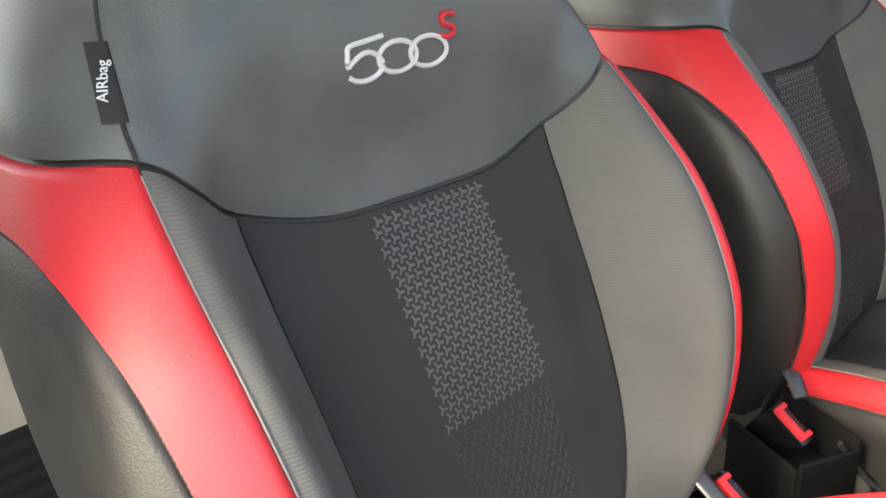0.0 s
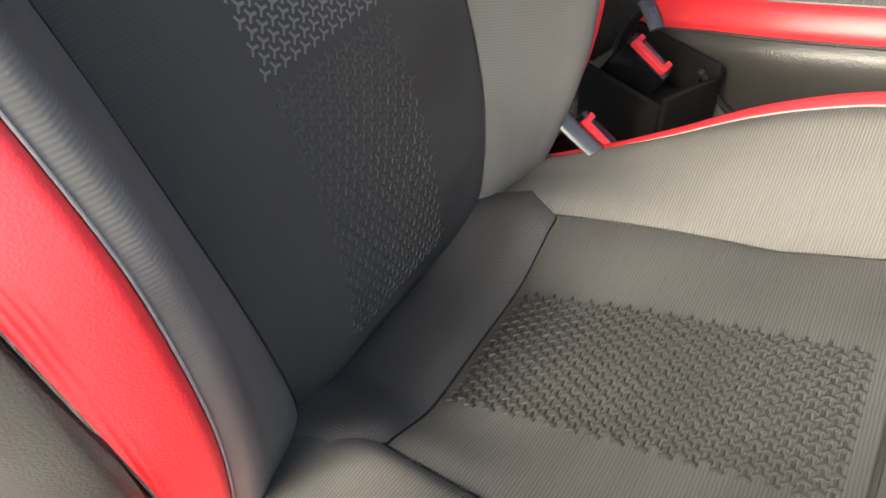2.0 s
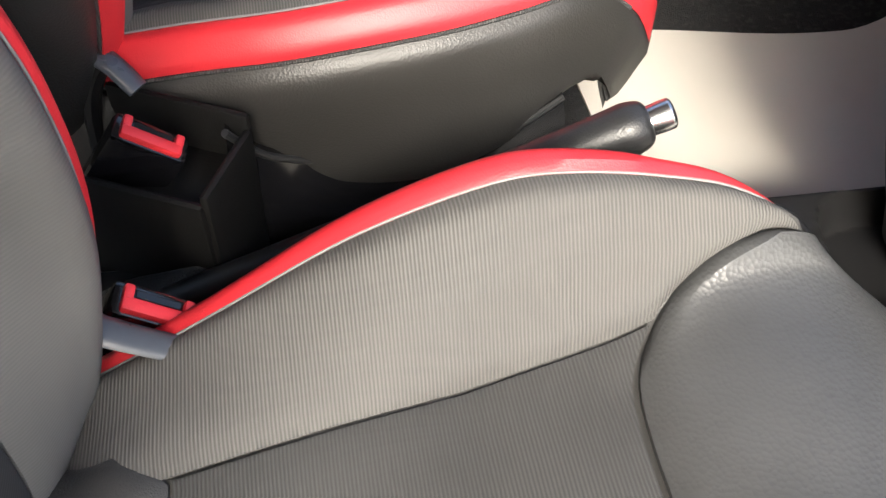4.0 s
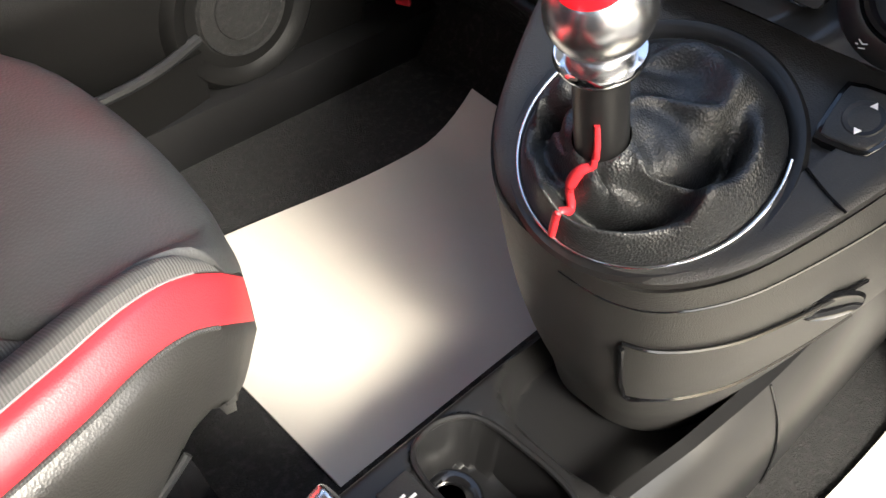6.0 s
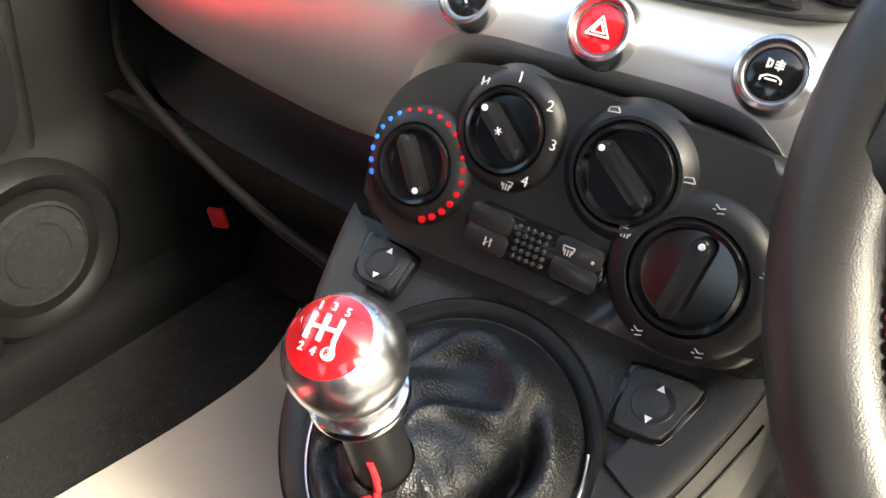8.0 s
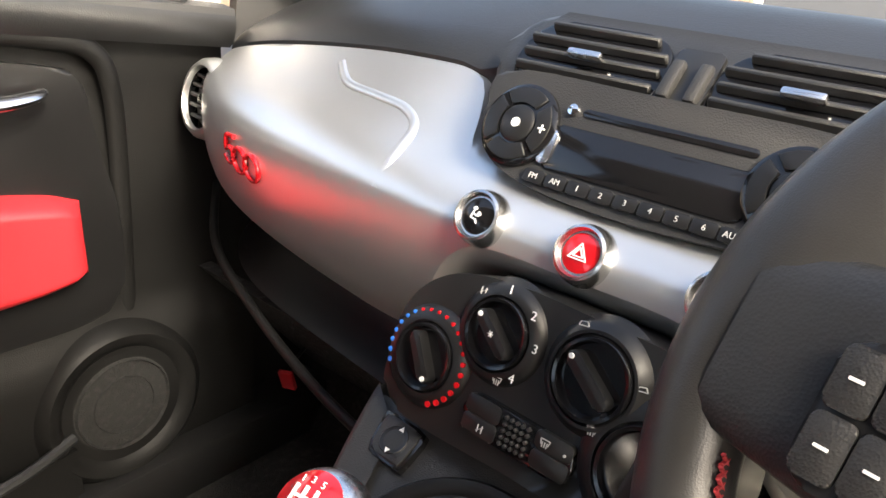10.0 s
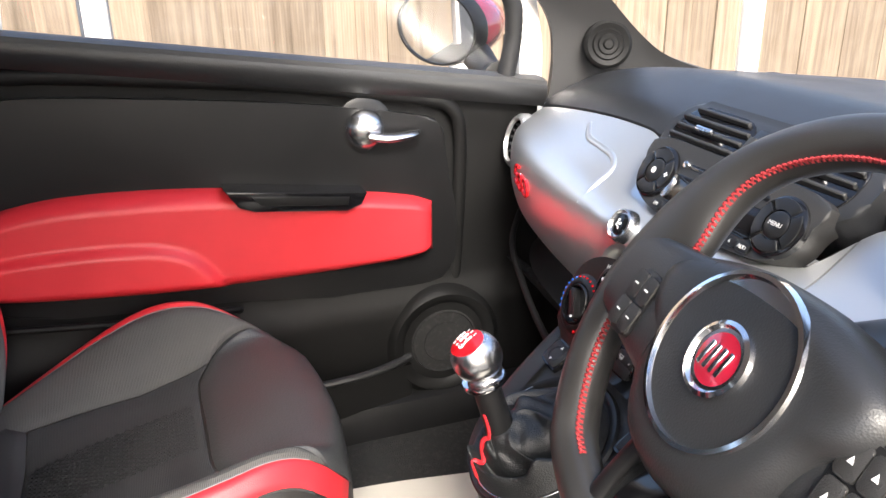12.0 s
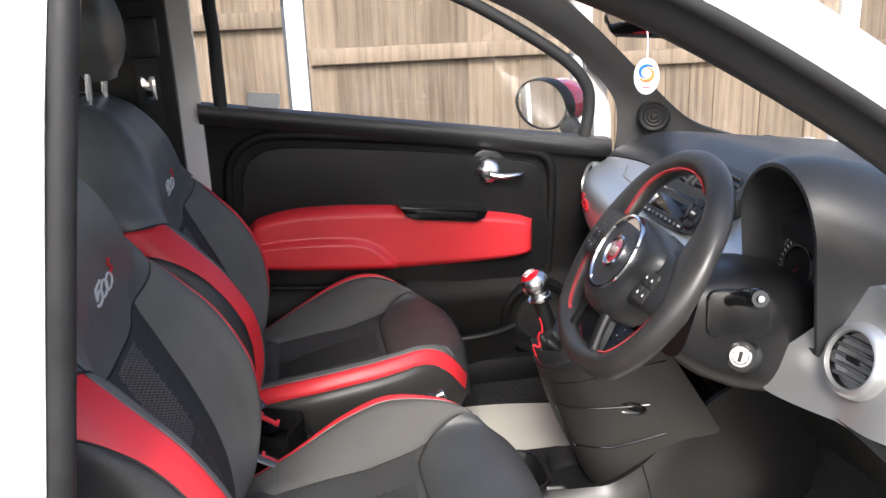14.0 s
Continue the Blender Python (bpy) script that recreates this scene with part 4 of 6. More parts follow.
    part("fascia_end", sheet(rf, 24, 14, (0.03, 0, 0)), SILVER, d, "silver painted fascia end")
    vent(d, RV + Vector((-0.016, 0, 0.006)), (-0.93, -0.1, 0.3), 0.043)
    vent(d, Vector((0.858, 0.598, 0.818)), (-0.95, 0.10, 0.26), 0.040)
    def script(points):
        part("emblem_stroke", tube([fascia_point(0.408 - a, 0.45 + b / 0.19, 0.0018) for a, b in points], 0.0026, 8, steps=4), REDGLOSS, d, "red linked-ring emblem")
    script([(-0.018, 0.0185), (-0.028, 0.0175), (-0.037, 0.0165), (-0.038, 0.008), (-0.037, 0.0015), (-0.031, 0.005), (-0.023, 0.004), (-0.018, -0.002), (-0.020, -0.009), (-0.028, -0.012), (-0.036, -0.010), (-0.040, -0.006)])
    for cx in (-0.006, 0.020):
        script([(cx + 0.0145 * math.cos(radians(q)), 0.0125 * math.sin(radians(q)) - 0.003) for q in range(0, 361, 20)])
    crease = [fascia_point(y, v, -0.0040) for y, v in ((0.352, 0.93), (0.322, 0.86), (0.275, 0.84), (0.234, 0.825), (0.208, 0.78), (0.200, 0.70), (0.199, 0.60))]
    part("pressed_line", tube(crease, 0.0058, 12, steps=6), SILVER, d, "pressed line in the fascia")
    # instrument hood: a deep arch with dials inside
    HY = -0.352
    def arch(w, top, low):
        mid = top - w
        pts = [(w * math.cos(a), mid + w * 1.0 * math.sin(a)) for a in (math.pi * j / 24 for j in range(25))]
        pts += [(-w, lerp(mid, low, k / 6)) for k in range(1, 7)] + [(lerp(-w, w, k / 6), low) for k in range(1, 6)] + [(w, lerp(low, mid, k / 6)) for k in range(6)]
        return pts
    hood = [[(x + 0.10 * max(0, 0.98 - pz) * (1 if x < 0.86 else 0), HY + py, pz) for py, pz in arch(w, t, lo)] for x, w, t, lo in ((1.04, 0.165, 1.005, 0.70), (0.95, 0.158, 1.030, 0.74), (0.87, 0.135, 1.048, 0.76), (0.812, 0.108, 1.047, 0.775), (0.797, 0.100, 1.041, 0.782), (0.796, 0.095, 1.035, 0.788), (0.81, 0.091, 1.030, 0.795), (0.90, 0.086, 1.018, 0.81), (0.93, 0.085, 1.012, 0.815))]
    part("instrument_hood", loft(hood, caps=False), SOFT, d, "soft hood over the instruments")
    part("instrument_back", box(0.925, 0.935, HY - 0.10, HY + 0.10, 0.78, 1.02, 0), GLOSS, d)
    HZ = 0.90
    DM = facing((0.868, -0.312, 0.862), (-0.96, 0, 0.2)) @ Matrix.Scale(0.80, 4)
    dial = part("instrument_dial", lathe([(0.0, 0.0), (0.070, 0.0), (0.072, 0.006), (0.076, 0.006), (0.076, -0.02)], DM, 48), DARK, d, "round black instrument dial")
    for r in (0.066, 0.044):
        part("dial_ring", lathe([(r, 0.001), (r + 0.0015, 0.006), (r + 0.004, 0.006), (r + 0.0055, 0.001)], DM, 48, caps=False), CHROME, dial, "bright dial ring")
    for i in range(25):
        q = radians(220 - i * 10.8)
        part("dial_mark", moved(box(-0.0035, 0.0035, -0.0006, 0.0006, 0, 0.0008, 0), DM @ Matrix.Translation((0.058 * math.cos(q), 0.058 * math.sin(q), 0.0004)) @ Matrix.Rotation(q, 4, "Z")), LETTER, dial, smooth=False)
    part("dial_needle", moved(box(-0.004, 0.040, -0.0011, 0.0011, 0.002, 0.0035, 0.0004, 1), DM @ Matrix.Rotation(radians(222), 4, "Z")), REDGLOSS, dial, "red needle")
    return d


def vent(parent, at, normal, r):
    m = facing(at, normal)
    v = part("round_vent", lathe([(r * 0.90, -0.03), (r * 0.91, 0.004), (r * 0.95, 0.009), (r * 1.06, 0.008), (r * 1.18, 0.002), (r * 1.24, -0.01)], m, 40), SILVER, parent, "round silver air vent")
    part("vent_barrel", lathe([(0.0, -0.025), (r * 0.89, -0.025), (r * 0.90, 0.002)], m, 40, caps=False), GLOSS, v, "black vent barrel")
    for i in range(-2, 3):
        w = math.sqrt(max(0, (r * 0.88) ** 2 - (i * r * 0.3) ** 2))
        part("vent_slat", moved(box(-w, w, i * r * 0.3 - 0.002, i * r * 0.3 + 0.002, -0.016, 0.001, 0.001, 1), m), PILLAR, v)
    part("vent_tab", moved(box(-0.012, 0.012, -0.004, 0.004, -0.004, 0.003, 0.002), m), GLOSS, v)


# ---- heater controls ----
HEAT = facing((0.700, -0.005, 0.760), (-0.934, 0, 0.355))


def heater():
    h = empty("heater_panel", "black heater control panel with four round dials", "control panel", at=(0, 0, 0))
    outline = spline([(-0.121, -0.012, 0), (-0.119, 0.02, 0), (-0.104, 0.046, 0), (-0.075, 0.063, 0), (-0.03, 0.069, 0), (0.03, 0.068, 0), (0.08, 0.066, 0), (0.118, 0.058, 0), (0.134, 0.02, 0), (0.134, -0.02, 0), (0.118, -0.046, 0), (0.07, -0.05, 0), (0.0, -0.049, 0), (-0.08, -0.05, 0), (-0.114, -0.042, 0)], 5, True)
    part("panel", plate([(p.x, p.y) for p in outline], HEAT, 0.05, 0.006, 3), PANEL, h, "black control panel")
    specs = [(-0.084, -0.001, 0.0235, 0.036, 34), (-0.033, 0.035, 0.0235, 0.034, 50), (0.040, 0.034, 0.026, 0.036, 53), (0.087, -0.005, 0.029, 0.044, -10)]
    for x, y, r, s, turn in specs:
        m = HEAT @ Matrix.Translation((x, y, 0))
        dl = part("dial", lathe([(s + 0.004, -0.006), (s, 0.001), (s * 0.95, 0.004), (r * 1.16, 0.0075), (r * 1.08, 0.0075), (r * 1.05, 0.003)], m, 44), DARK, h, "round black dial collar")
        part("knob", lathe([(0.0, 0.004), (r * 0.84, 0.004), (r * 0.90, 0.0095), (r * 0.98, 0.0100), (r * 1.03, 0.0075), (r * 1.03, 0.0)], m, 44), GLOSS, dl, "gloss black dial knob")
        g = m @ pose(0, 0, 0, 0, 0, turn)
        part("grip", plate(rounded(r * 0.38, r * 1.58, r * 0.185), g @ Matrix.Translation((0, 0, 0.0135)), 0.012, 0.0022), DARK, dl, "raised grip bar")
        part("pointer", lathe([(0.0, 0.0006), (0.0017, 0.0005), (0.0019, -0.001)], g @ Matrix.Translation((0, (r * 0.66) * (-1 if x < -0.08 else 1), 0.0140)), 12), LETTER, dl, "white pointer dot")
    # dots round the first dial
    for i in range(22):
        a = radians(205 - i * 12.9)
        q = 0.0012 + 0.0012 * abs(i - 8) / 13
        part("temperature_dot", lathe([(0.0, 0.0008), (q, 0.0006), (q, -0.001)], HEAT @ Matrix.Translation((-0.084 + 0.0325 * math.cos(a), -0.001 + 0.0325 * math.sin(a), 0.0052)), 10), BLUEPRINT if i < 7 else REDGLOSS, h, "blue dot" if i < 7 else "red dot")
    def on_collar(n, angle, r, z=0.0068):
        x, y = specs[n][:2]
        return HEAT @ Matrix.Translation((x + r * math.cos(radians(angle)), y + r * math.sin(radians(angle)), z))
    for w, angle in (("1", 88), ("2", 42), ("3", 2), ("4", -48)):
        part("dial_number", moved(text_mesh(w, 0.0085), on_collar(1, angle, 0.0305)), LETTER, h, "white dial number")
    part("snow_sign", joined(*(moved(box(-0.0022, 0.0022, -0.0003, 0.0003, 0, 0.0004, 0), HEAT @ Matrix.Translation((specs[1][0], specs[1][1], 0.0137)) @ pose(0, 0, 0, 0, 0, q)) for q in (0, 60, 120))), LETTER, h, "small white snow sign", smooth=False)
    # push buttons with a ridged centre
    part("button_strip", plate(rounded(0.088, 0.027, 0.012), HEAT @ Matrix.Translation((0.001, -0.021, 0.004)) @ pose(0, 0, 0, 0, 0, -2), 0.01, 0.002), GLOSS, h, "black push button strip")
    for x0, w in ((-0.027, 0.028), (0.029, 0.028)):
        for dy in (0.0064, -0.0064):
            part("push_button", plate(rounded(w, 0.0124, 0.0035), HEAT @ Matrix.Translation((x0, -0.021 + dy, 0.0050)) @ pose(0, 0, 0, 0, 0, -2), 0.004, 0.0008), PANEL, h, "black push button")
    for i in range(5):
        for j in range(5):
            part("grille_stud", moved(box(-0.0013, 0.0013, -0.0013, 0.0013, -0.001, 0.0018, 0.0005, 1), HEAT @ Matrix.Translation((-0.008 + i * 0.0044, -0.030 + j * 0.0044, 0.0045)) @ pose(0, 0, 0, 0, 0, 45)), BLACK, h)
    for x, y, k in ((-0.025, -0.028, 0), (0.023, -0.0155, 1)):
        symbol(h, HEAT @ Matrix.Translation((x, y, 0.0056)), k)
    part("button_lamp", lathe([(0, 0.0004), (0.0010, 0.0003), (0.0010, -0.001)], HEAT @ Matrix.Translation((0.038, -0.0165, 0.0054)), 10), PRINT, h, "tiny grey lamp")
    for n, angle, r, k in ((1, 130, 0.0300, 0), (1, -70, 0.0300, 1), (2, 118, 0.0330, 2), (2, 12, 0.0330, 2), (3, 84, 0.0385, 3), (3, 22, 0.0385, 3), (3, -62, 0.0385, 3), (3, -112, 0.0385, 3), (3, 164, 0.0385, 1)):
        symbol(h, on_collar(n, angle, r), k)


def symbol(parent, m, kind):
    """A small printed sign made of plain strokes."""
    strokes = {0: [((-3, -2), (3, 2)), ((-2, 3), (-2, -3)), ((2, 3), (2, -3))], 1: [((-4, 3), (4, 3)), ((-4, 3), (-3, -1)), ((4, 3), (3, -1)), ((-2, -3), (-2, 1)), ((0, -3), (0, 1)), ((2, -3), (2, 1))], 2: [((-4, -1), (-3, 2)), ((-3, 2), (2, 3)), ((2, 3), (4, 0)), ((4, 0), (-4, -1))], 3: [((-3, 2), (0, 0)), ((0, 0), (3, 1)), ((-1, -3), (3, -2)), ((-4, -1), (-2, -1))]}[kind]
    bms = []
    for (a, b), (c, e) in strokes:
        d = Vector((c - a, e - b))
        bms.append(moved(box(-d.length / 2, d.length / 2, -0.35, 0.35, -0.5, 0.3, 0), m @ Matrix.Scale(0.00085, 4) @ Matrix.Translation(((a + c) / 2, (b + e) / 2, 0)) @ Matrix.Rotation(math.atan2(d.y, d.x), 4, "Z")))
    part("printed_sign", joined(*bms), PRINT, parent, "small white printed sign", smooth=False)


# ---- radio, centre vents and the row of buttons ----
RADIO = facing((0.808, -0.004, 0.903), (-0.84, 0, 0.54))


def radio():
    r = empty("radio", "black car radio with round keypads", "car radio", at=(0, 0, 0))
    o = spline([(-0.128, 0.0, 0), (-0.122, -0.022, 0), (-0.10, -0.037, 0), (-0.06, -0.0455, 0), (0.0, -0.048, 0), (0.06, -0.0455, 0), (0.105, -0.039, 0), (0.128, -0.022, 0), (0.135, 0.0, 0), (0.135, 0.035, 0), (0.0, 0.038, 0), (-0.128, 0.035, 0)], 5, True)
    part("front", plate([(p.x, p.y) for p in o], RADIO @ Matrix.Translation((0, 0, 0.008)), 0.03, 0.004), BLACK, r, "black radio front")
    part("display", plate(rounded(0.150, 0.033, 0.008), RADIO @ Matrix.Translation((0.006, -0.0125, 0.0095)), 0.01, 0.002), GLOSS, r, "black display window")
    part("display_end", plate(rounded(0.010, 0.026, 0.004), RADIO @ Matrix.Translation((-0.066, -0.0135, 0.0108)), 0.004, 0.001), SATIN, r, "bright end of the display")
    part("disc_slot", plate(rounded(0.125, 0.006, 0.0025), RADIO @ Matrix.Translation((0.012, 0.016, 0.0088)), 0.01, 0.001), GLOSS, r, "disc slot")
    part("eject_button", lathe([(0, 0.003), (0.004, 0.002), (0.005, -0.002)], RADIO @ Matrix.Translation((-0.058, 0.016, 0.009)), 16), CHROME, r, "bright eject button")
    names = ["FM", "AM", "1", "2", "3", "4", "5", "6", "AUD"]
    for i, w in enumerate(names):
        x = -0.066 + i * 0.0182
        part("preset_button", plate(rounded(0.0172, 0.0095, 0.0018), RADIO @ Matrix.Translation((x, -0.0365, 0.0112)), 0.006, 0.001), DARK, r, "black preset button")
        part("button_text", moved(text_mesh(w, 0.0056), RADIO @ Matrix.Translation((x, -0.0365, 0.0117))), PRINT, r, "white lettering")
    for x, w in ((-0.095, ""), (0.104, "MENU")):
        m = RADIO @ Matrix.Translation((x, -0.004, 0.009))
        c = part("round_keypad", lathe([(0.0, 0.004), (0.028, 0.004), (0.031, 0.002), (0.032, -0.004)], m, 40), GLOSS, r, "round black keypad")
        part("centre_button", lathe([(0.0, 0.0065), (0.012, 0.0065), (0.014, 0.005), (0.014, 0.002)], m, 32), DARK, c, "round centre button")
        for k in range(4):
            a0 = 45 + 90 * k
            seg = [((0.0165 if q < 8 else 0.0275) * math.cos(radians(a0 + (-40 + 80 * (q % 8) / 7) * (1 if q < 8 else -1))), (0.0165 if q < 8 else 0.0275) * math.sin(radians(a0 + (-40 + 80 * (q % 8) / 7) * (1 if q < 8 else -1)))) for q in range(16)]
            part("segment_button", plate(seg, m @ pose(0, 0, 0.0055, 0, 0, 45), 0.003, 0.0008), DARK, c, "black segment button")
        if w:
            part("button_text", moved(text_mesh(w, 0.0062), m @ Matrix.Translation((0, 0, 0.0068))), PRINT, c, "white lettering")
        else:
            part("power_sign", lathe([(0.0028, 0.0), (0.0036, 0.0004), (0.0036, -0.001)], m @ Matrix.Translation((0, 0, 0.0066)), 20), LETTER, c, "white power sign")
            part("plus_sign", joined(moved(box(-0.003, 0.003, -0.0006, 0.0006, 0, 0.0004, 0), m @ Matrix.Translation((0.022, 0, 0.0056))), moved(box(-0.0006, 0.0006, -0.003, 0.003, 0, 0.0006, 0), m @ Matrix.Translation((0.022, 0, 0.0056)))), LETTER, c, "white plus sign", smooth=False)
    # centre vents above
    v = empty("centre_vent", "pair of slatted black air vents above the radio", "air vent", at=(0, 0, 0))
    VM = facing((0.848, -0.008, 0.945), (-0.68, 0, 0.73))
    part("vent_body", plate(rounded(0.315, 0.088, 0.036), VM, 0.09, 0.008), SOFT, v, "dark grey vent surround")
    for s in (-1, 1):
        cx = s * 0.078
        part("vent_mouth", plate(rounded(0.122, 0.068, 0.028), VM @ Matrix.Translation((cx, 0, 0.002)), 0.01, 0.002), GLOSS, v, "dark vent mouth")
        for i in range(5):
            w = 0.057 if abs(i - 2) < 2 else 0.045
            part("vent_slat", moved(box(-w, w, -0.003, 0.002, -0.001, 0.006, 0.0012, 1), VM @ Matrix.Translation((cx, -0.026 + i * 0.0130, 0.0015)) @ pose(0, 0, 0, -25)), BLACK, v, "black slat")
        part("vent_tab", moved(box(-0.014, 0.014, -0.003, 0.003, 0.004, 0.012, 0.002), VM @ Matrix.Translation((cx, 0, 0.003))), SATIN, v, "silver vent tab")
    part("vent_wheel_plate", plate(rounded(0.034, 0.052, 0.004), VM @ Matrix.Translation((0, 0, 0.004)), 0.006, 0.001), PANEL, v, "satin black plate between the vents")
    for s in (-1, 1):
        part("thumbwheel", moved(box(-0.005, 0.005, -0.016, 0.016, -0.004, 0.006, 0.003), VM @ Matrix.Translation((s * 0.010, -0.003, 0.004))), BLACK, v, "ribbed thumbwheel")
    # three round buttons in the fascia
    for y, mat, nm in ((0.085, GLOSS, "airbag_switch"), (-0.001, REDGLOSS, "hazard_switch"), (-0.094, GLOSS, "fog_light_switch")):
        b = empty(nm, {"airbag_switch": "round black indicator with a chrome ring", "hazard_switch": "round red hazard button with a chrome ring", "fog_light_switch": "round black fog light button with chrome ring"}[nm] + " in the silver fascia", "button", at=(0, 0, 0))
        p = fascia_point(y, 0.27)
        p.z = 0.847
        p.x = 0.753
        m = facing(p, (-0.86, 0, 0.51))
        part("ring", lathe([(0.0145, 0.004), (0.0165, 0.008), (0.0185, 0.007), (0.0205, 0.001), (0.021, -0.006)], m, 36), SATIN, b, "satin chrome ring")
        part("cap", lathe([(0.0, 0.0065), (0.009, 0.006), (0.0145, 0.0035), (0.0145, -0.004)], m, 36), mat, b, "glossy button cap")
        k = m @ Matrix.Translation((0, 0, 0.0068))
        if nm == "hazard_switch":
            lines = [((0, 6), (-6.5, -4.5)), ((-6.5, -4.5), (6.5, -4.5)), ((6.5, -4.5), (0, 6)), ((0, 3), (-3.6, -2.8)), ((-3.6, -2.8), (3.6, -2.8)), ((3.6, -2.8), (0, 3))]
        elif nm == "fog_light_switch":
            lines = [((-4, 2), (-4, 6)), ((-4, 6), (-2, 5.2)), ((-2, 5.2), (-2, 2.8)), ((-2, 2.8), (-4, 2)), ((0, 5.4), (3.6, 5.4)), ((0, 4), (3.6, 4)), ((0, 2.6), (3.6, 2.6)), ((1.8, 6.4), (1.8, 1.6)), ((-5, -4.6), (-5, -3)), ((-5, -3), (-2.4, -1.6)), ((-2.4, -1.6), (2.4, -1.6)), ((2.4, -1.6), (5, -3)), ((5, -3), (5, -4.6)), ((-2.6, -3.6), (2.6, -3.6))]
        else:
            lines = [((-3.4, 4.6), (-2, 5.6)), ((-2, 5.6), (-0.8, 4.6)), ((-0.8, 4.6), (-2, 3.4)), ((-2, 3.4), (-3.4, 4.6)), ((-2.6, 2.4), (-3.6, -2.4)), ((-3.6, -2.4), (0.8, -3)), ((0.8, -3), (2.4, -5.4)), ((-2.4, 1), (0.6, -0.4)), ((2.2, 2.6), (3.6, 1.2)), ((3.6, 1.2), (2.2, -0.2)), ((2.2, -0.2), (1, 1.2)), ((1, 1.2), (2.2, 2.6))]
        bms = []
        for (a, c), (e, f) in lines:
            dv = Vector((e - a, f - c))
            bms.append(moved(box(-dv.length / 2 - 0.3, dv.length / 2 + 0.3, -0.4, 0.4, -0.5, 0.5, 0), k @ Matrix.Scale(0.0010, 4) @ Matrix.Translation(((a + e) / 2, (c + f) / 2, 0)) @ Matrix.Rotation(math.atan2(dv.y, dv.x), 4, "Z")))
        part("sign", joined(*bms), LETTER, b, "white printed sign", smooth=False)


door()
body()
dash()
heater()
radio()


# ---- centre console, gear lever, hand brake ----
CONS = facing((0.611, -0.003, 0.652), (-0.5, 0, 0.866))
HALF = [(0.0, -0.083), (0.035, -0.081), (0.065, -0.068), (0.092, -0.038), (0.110, 0.0), (0.126, 0.045), (0.138, 0.09), (0.142, 0.112)]
RIM = [(p.x, p.y) for p in spline([(-x, y, 0) for x, y in HALF[:0:-1]] + [(x, y, 0) for x, y in HALF], 5)]


def barrel(i, t, lift=0.0):
    """A point on the console's flank: i along its rim, t from the rim down to the floor."""
    n = len(RIM) - 1
    f = min(max(i, 0), 1) * n
    a = min(int(f), n - 1)
    X, Y = lerp(RIM[a][0], RIM[a + 1][0], f - a), lerp(RIM[a][1], RIM[a + 1][1], f - a)
    top = CONS @ Vector((X, Y, 0))
    low = Vector((0.640 + (Y + 0.083) * 1.5, 0.004 - X * (0.93 if X > 0 else 0.80), 0.345))
    k = t ** 0.9
    p = top.lerp(low, k)
    bulge = 0.008 * math.sin(math.pi * min(1, t * 1.2))
    out = Vector((Y - 0.06, -X, 0))
    out = Vector((out.x - 0.02, out.y, 0)).normalized()
    return p + out * (bulge + lift)


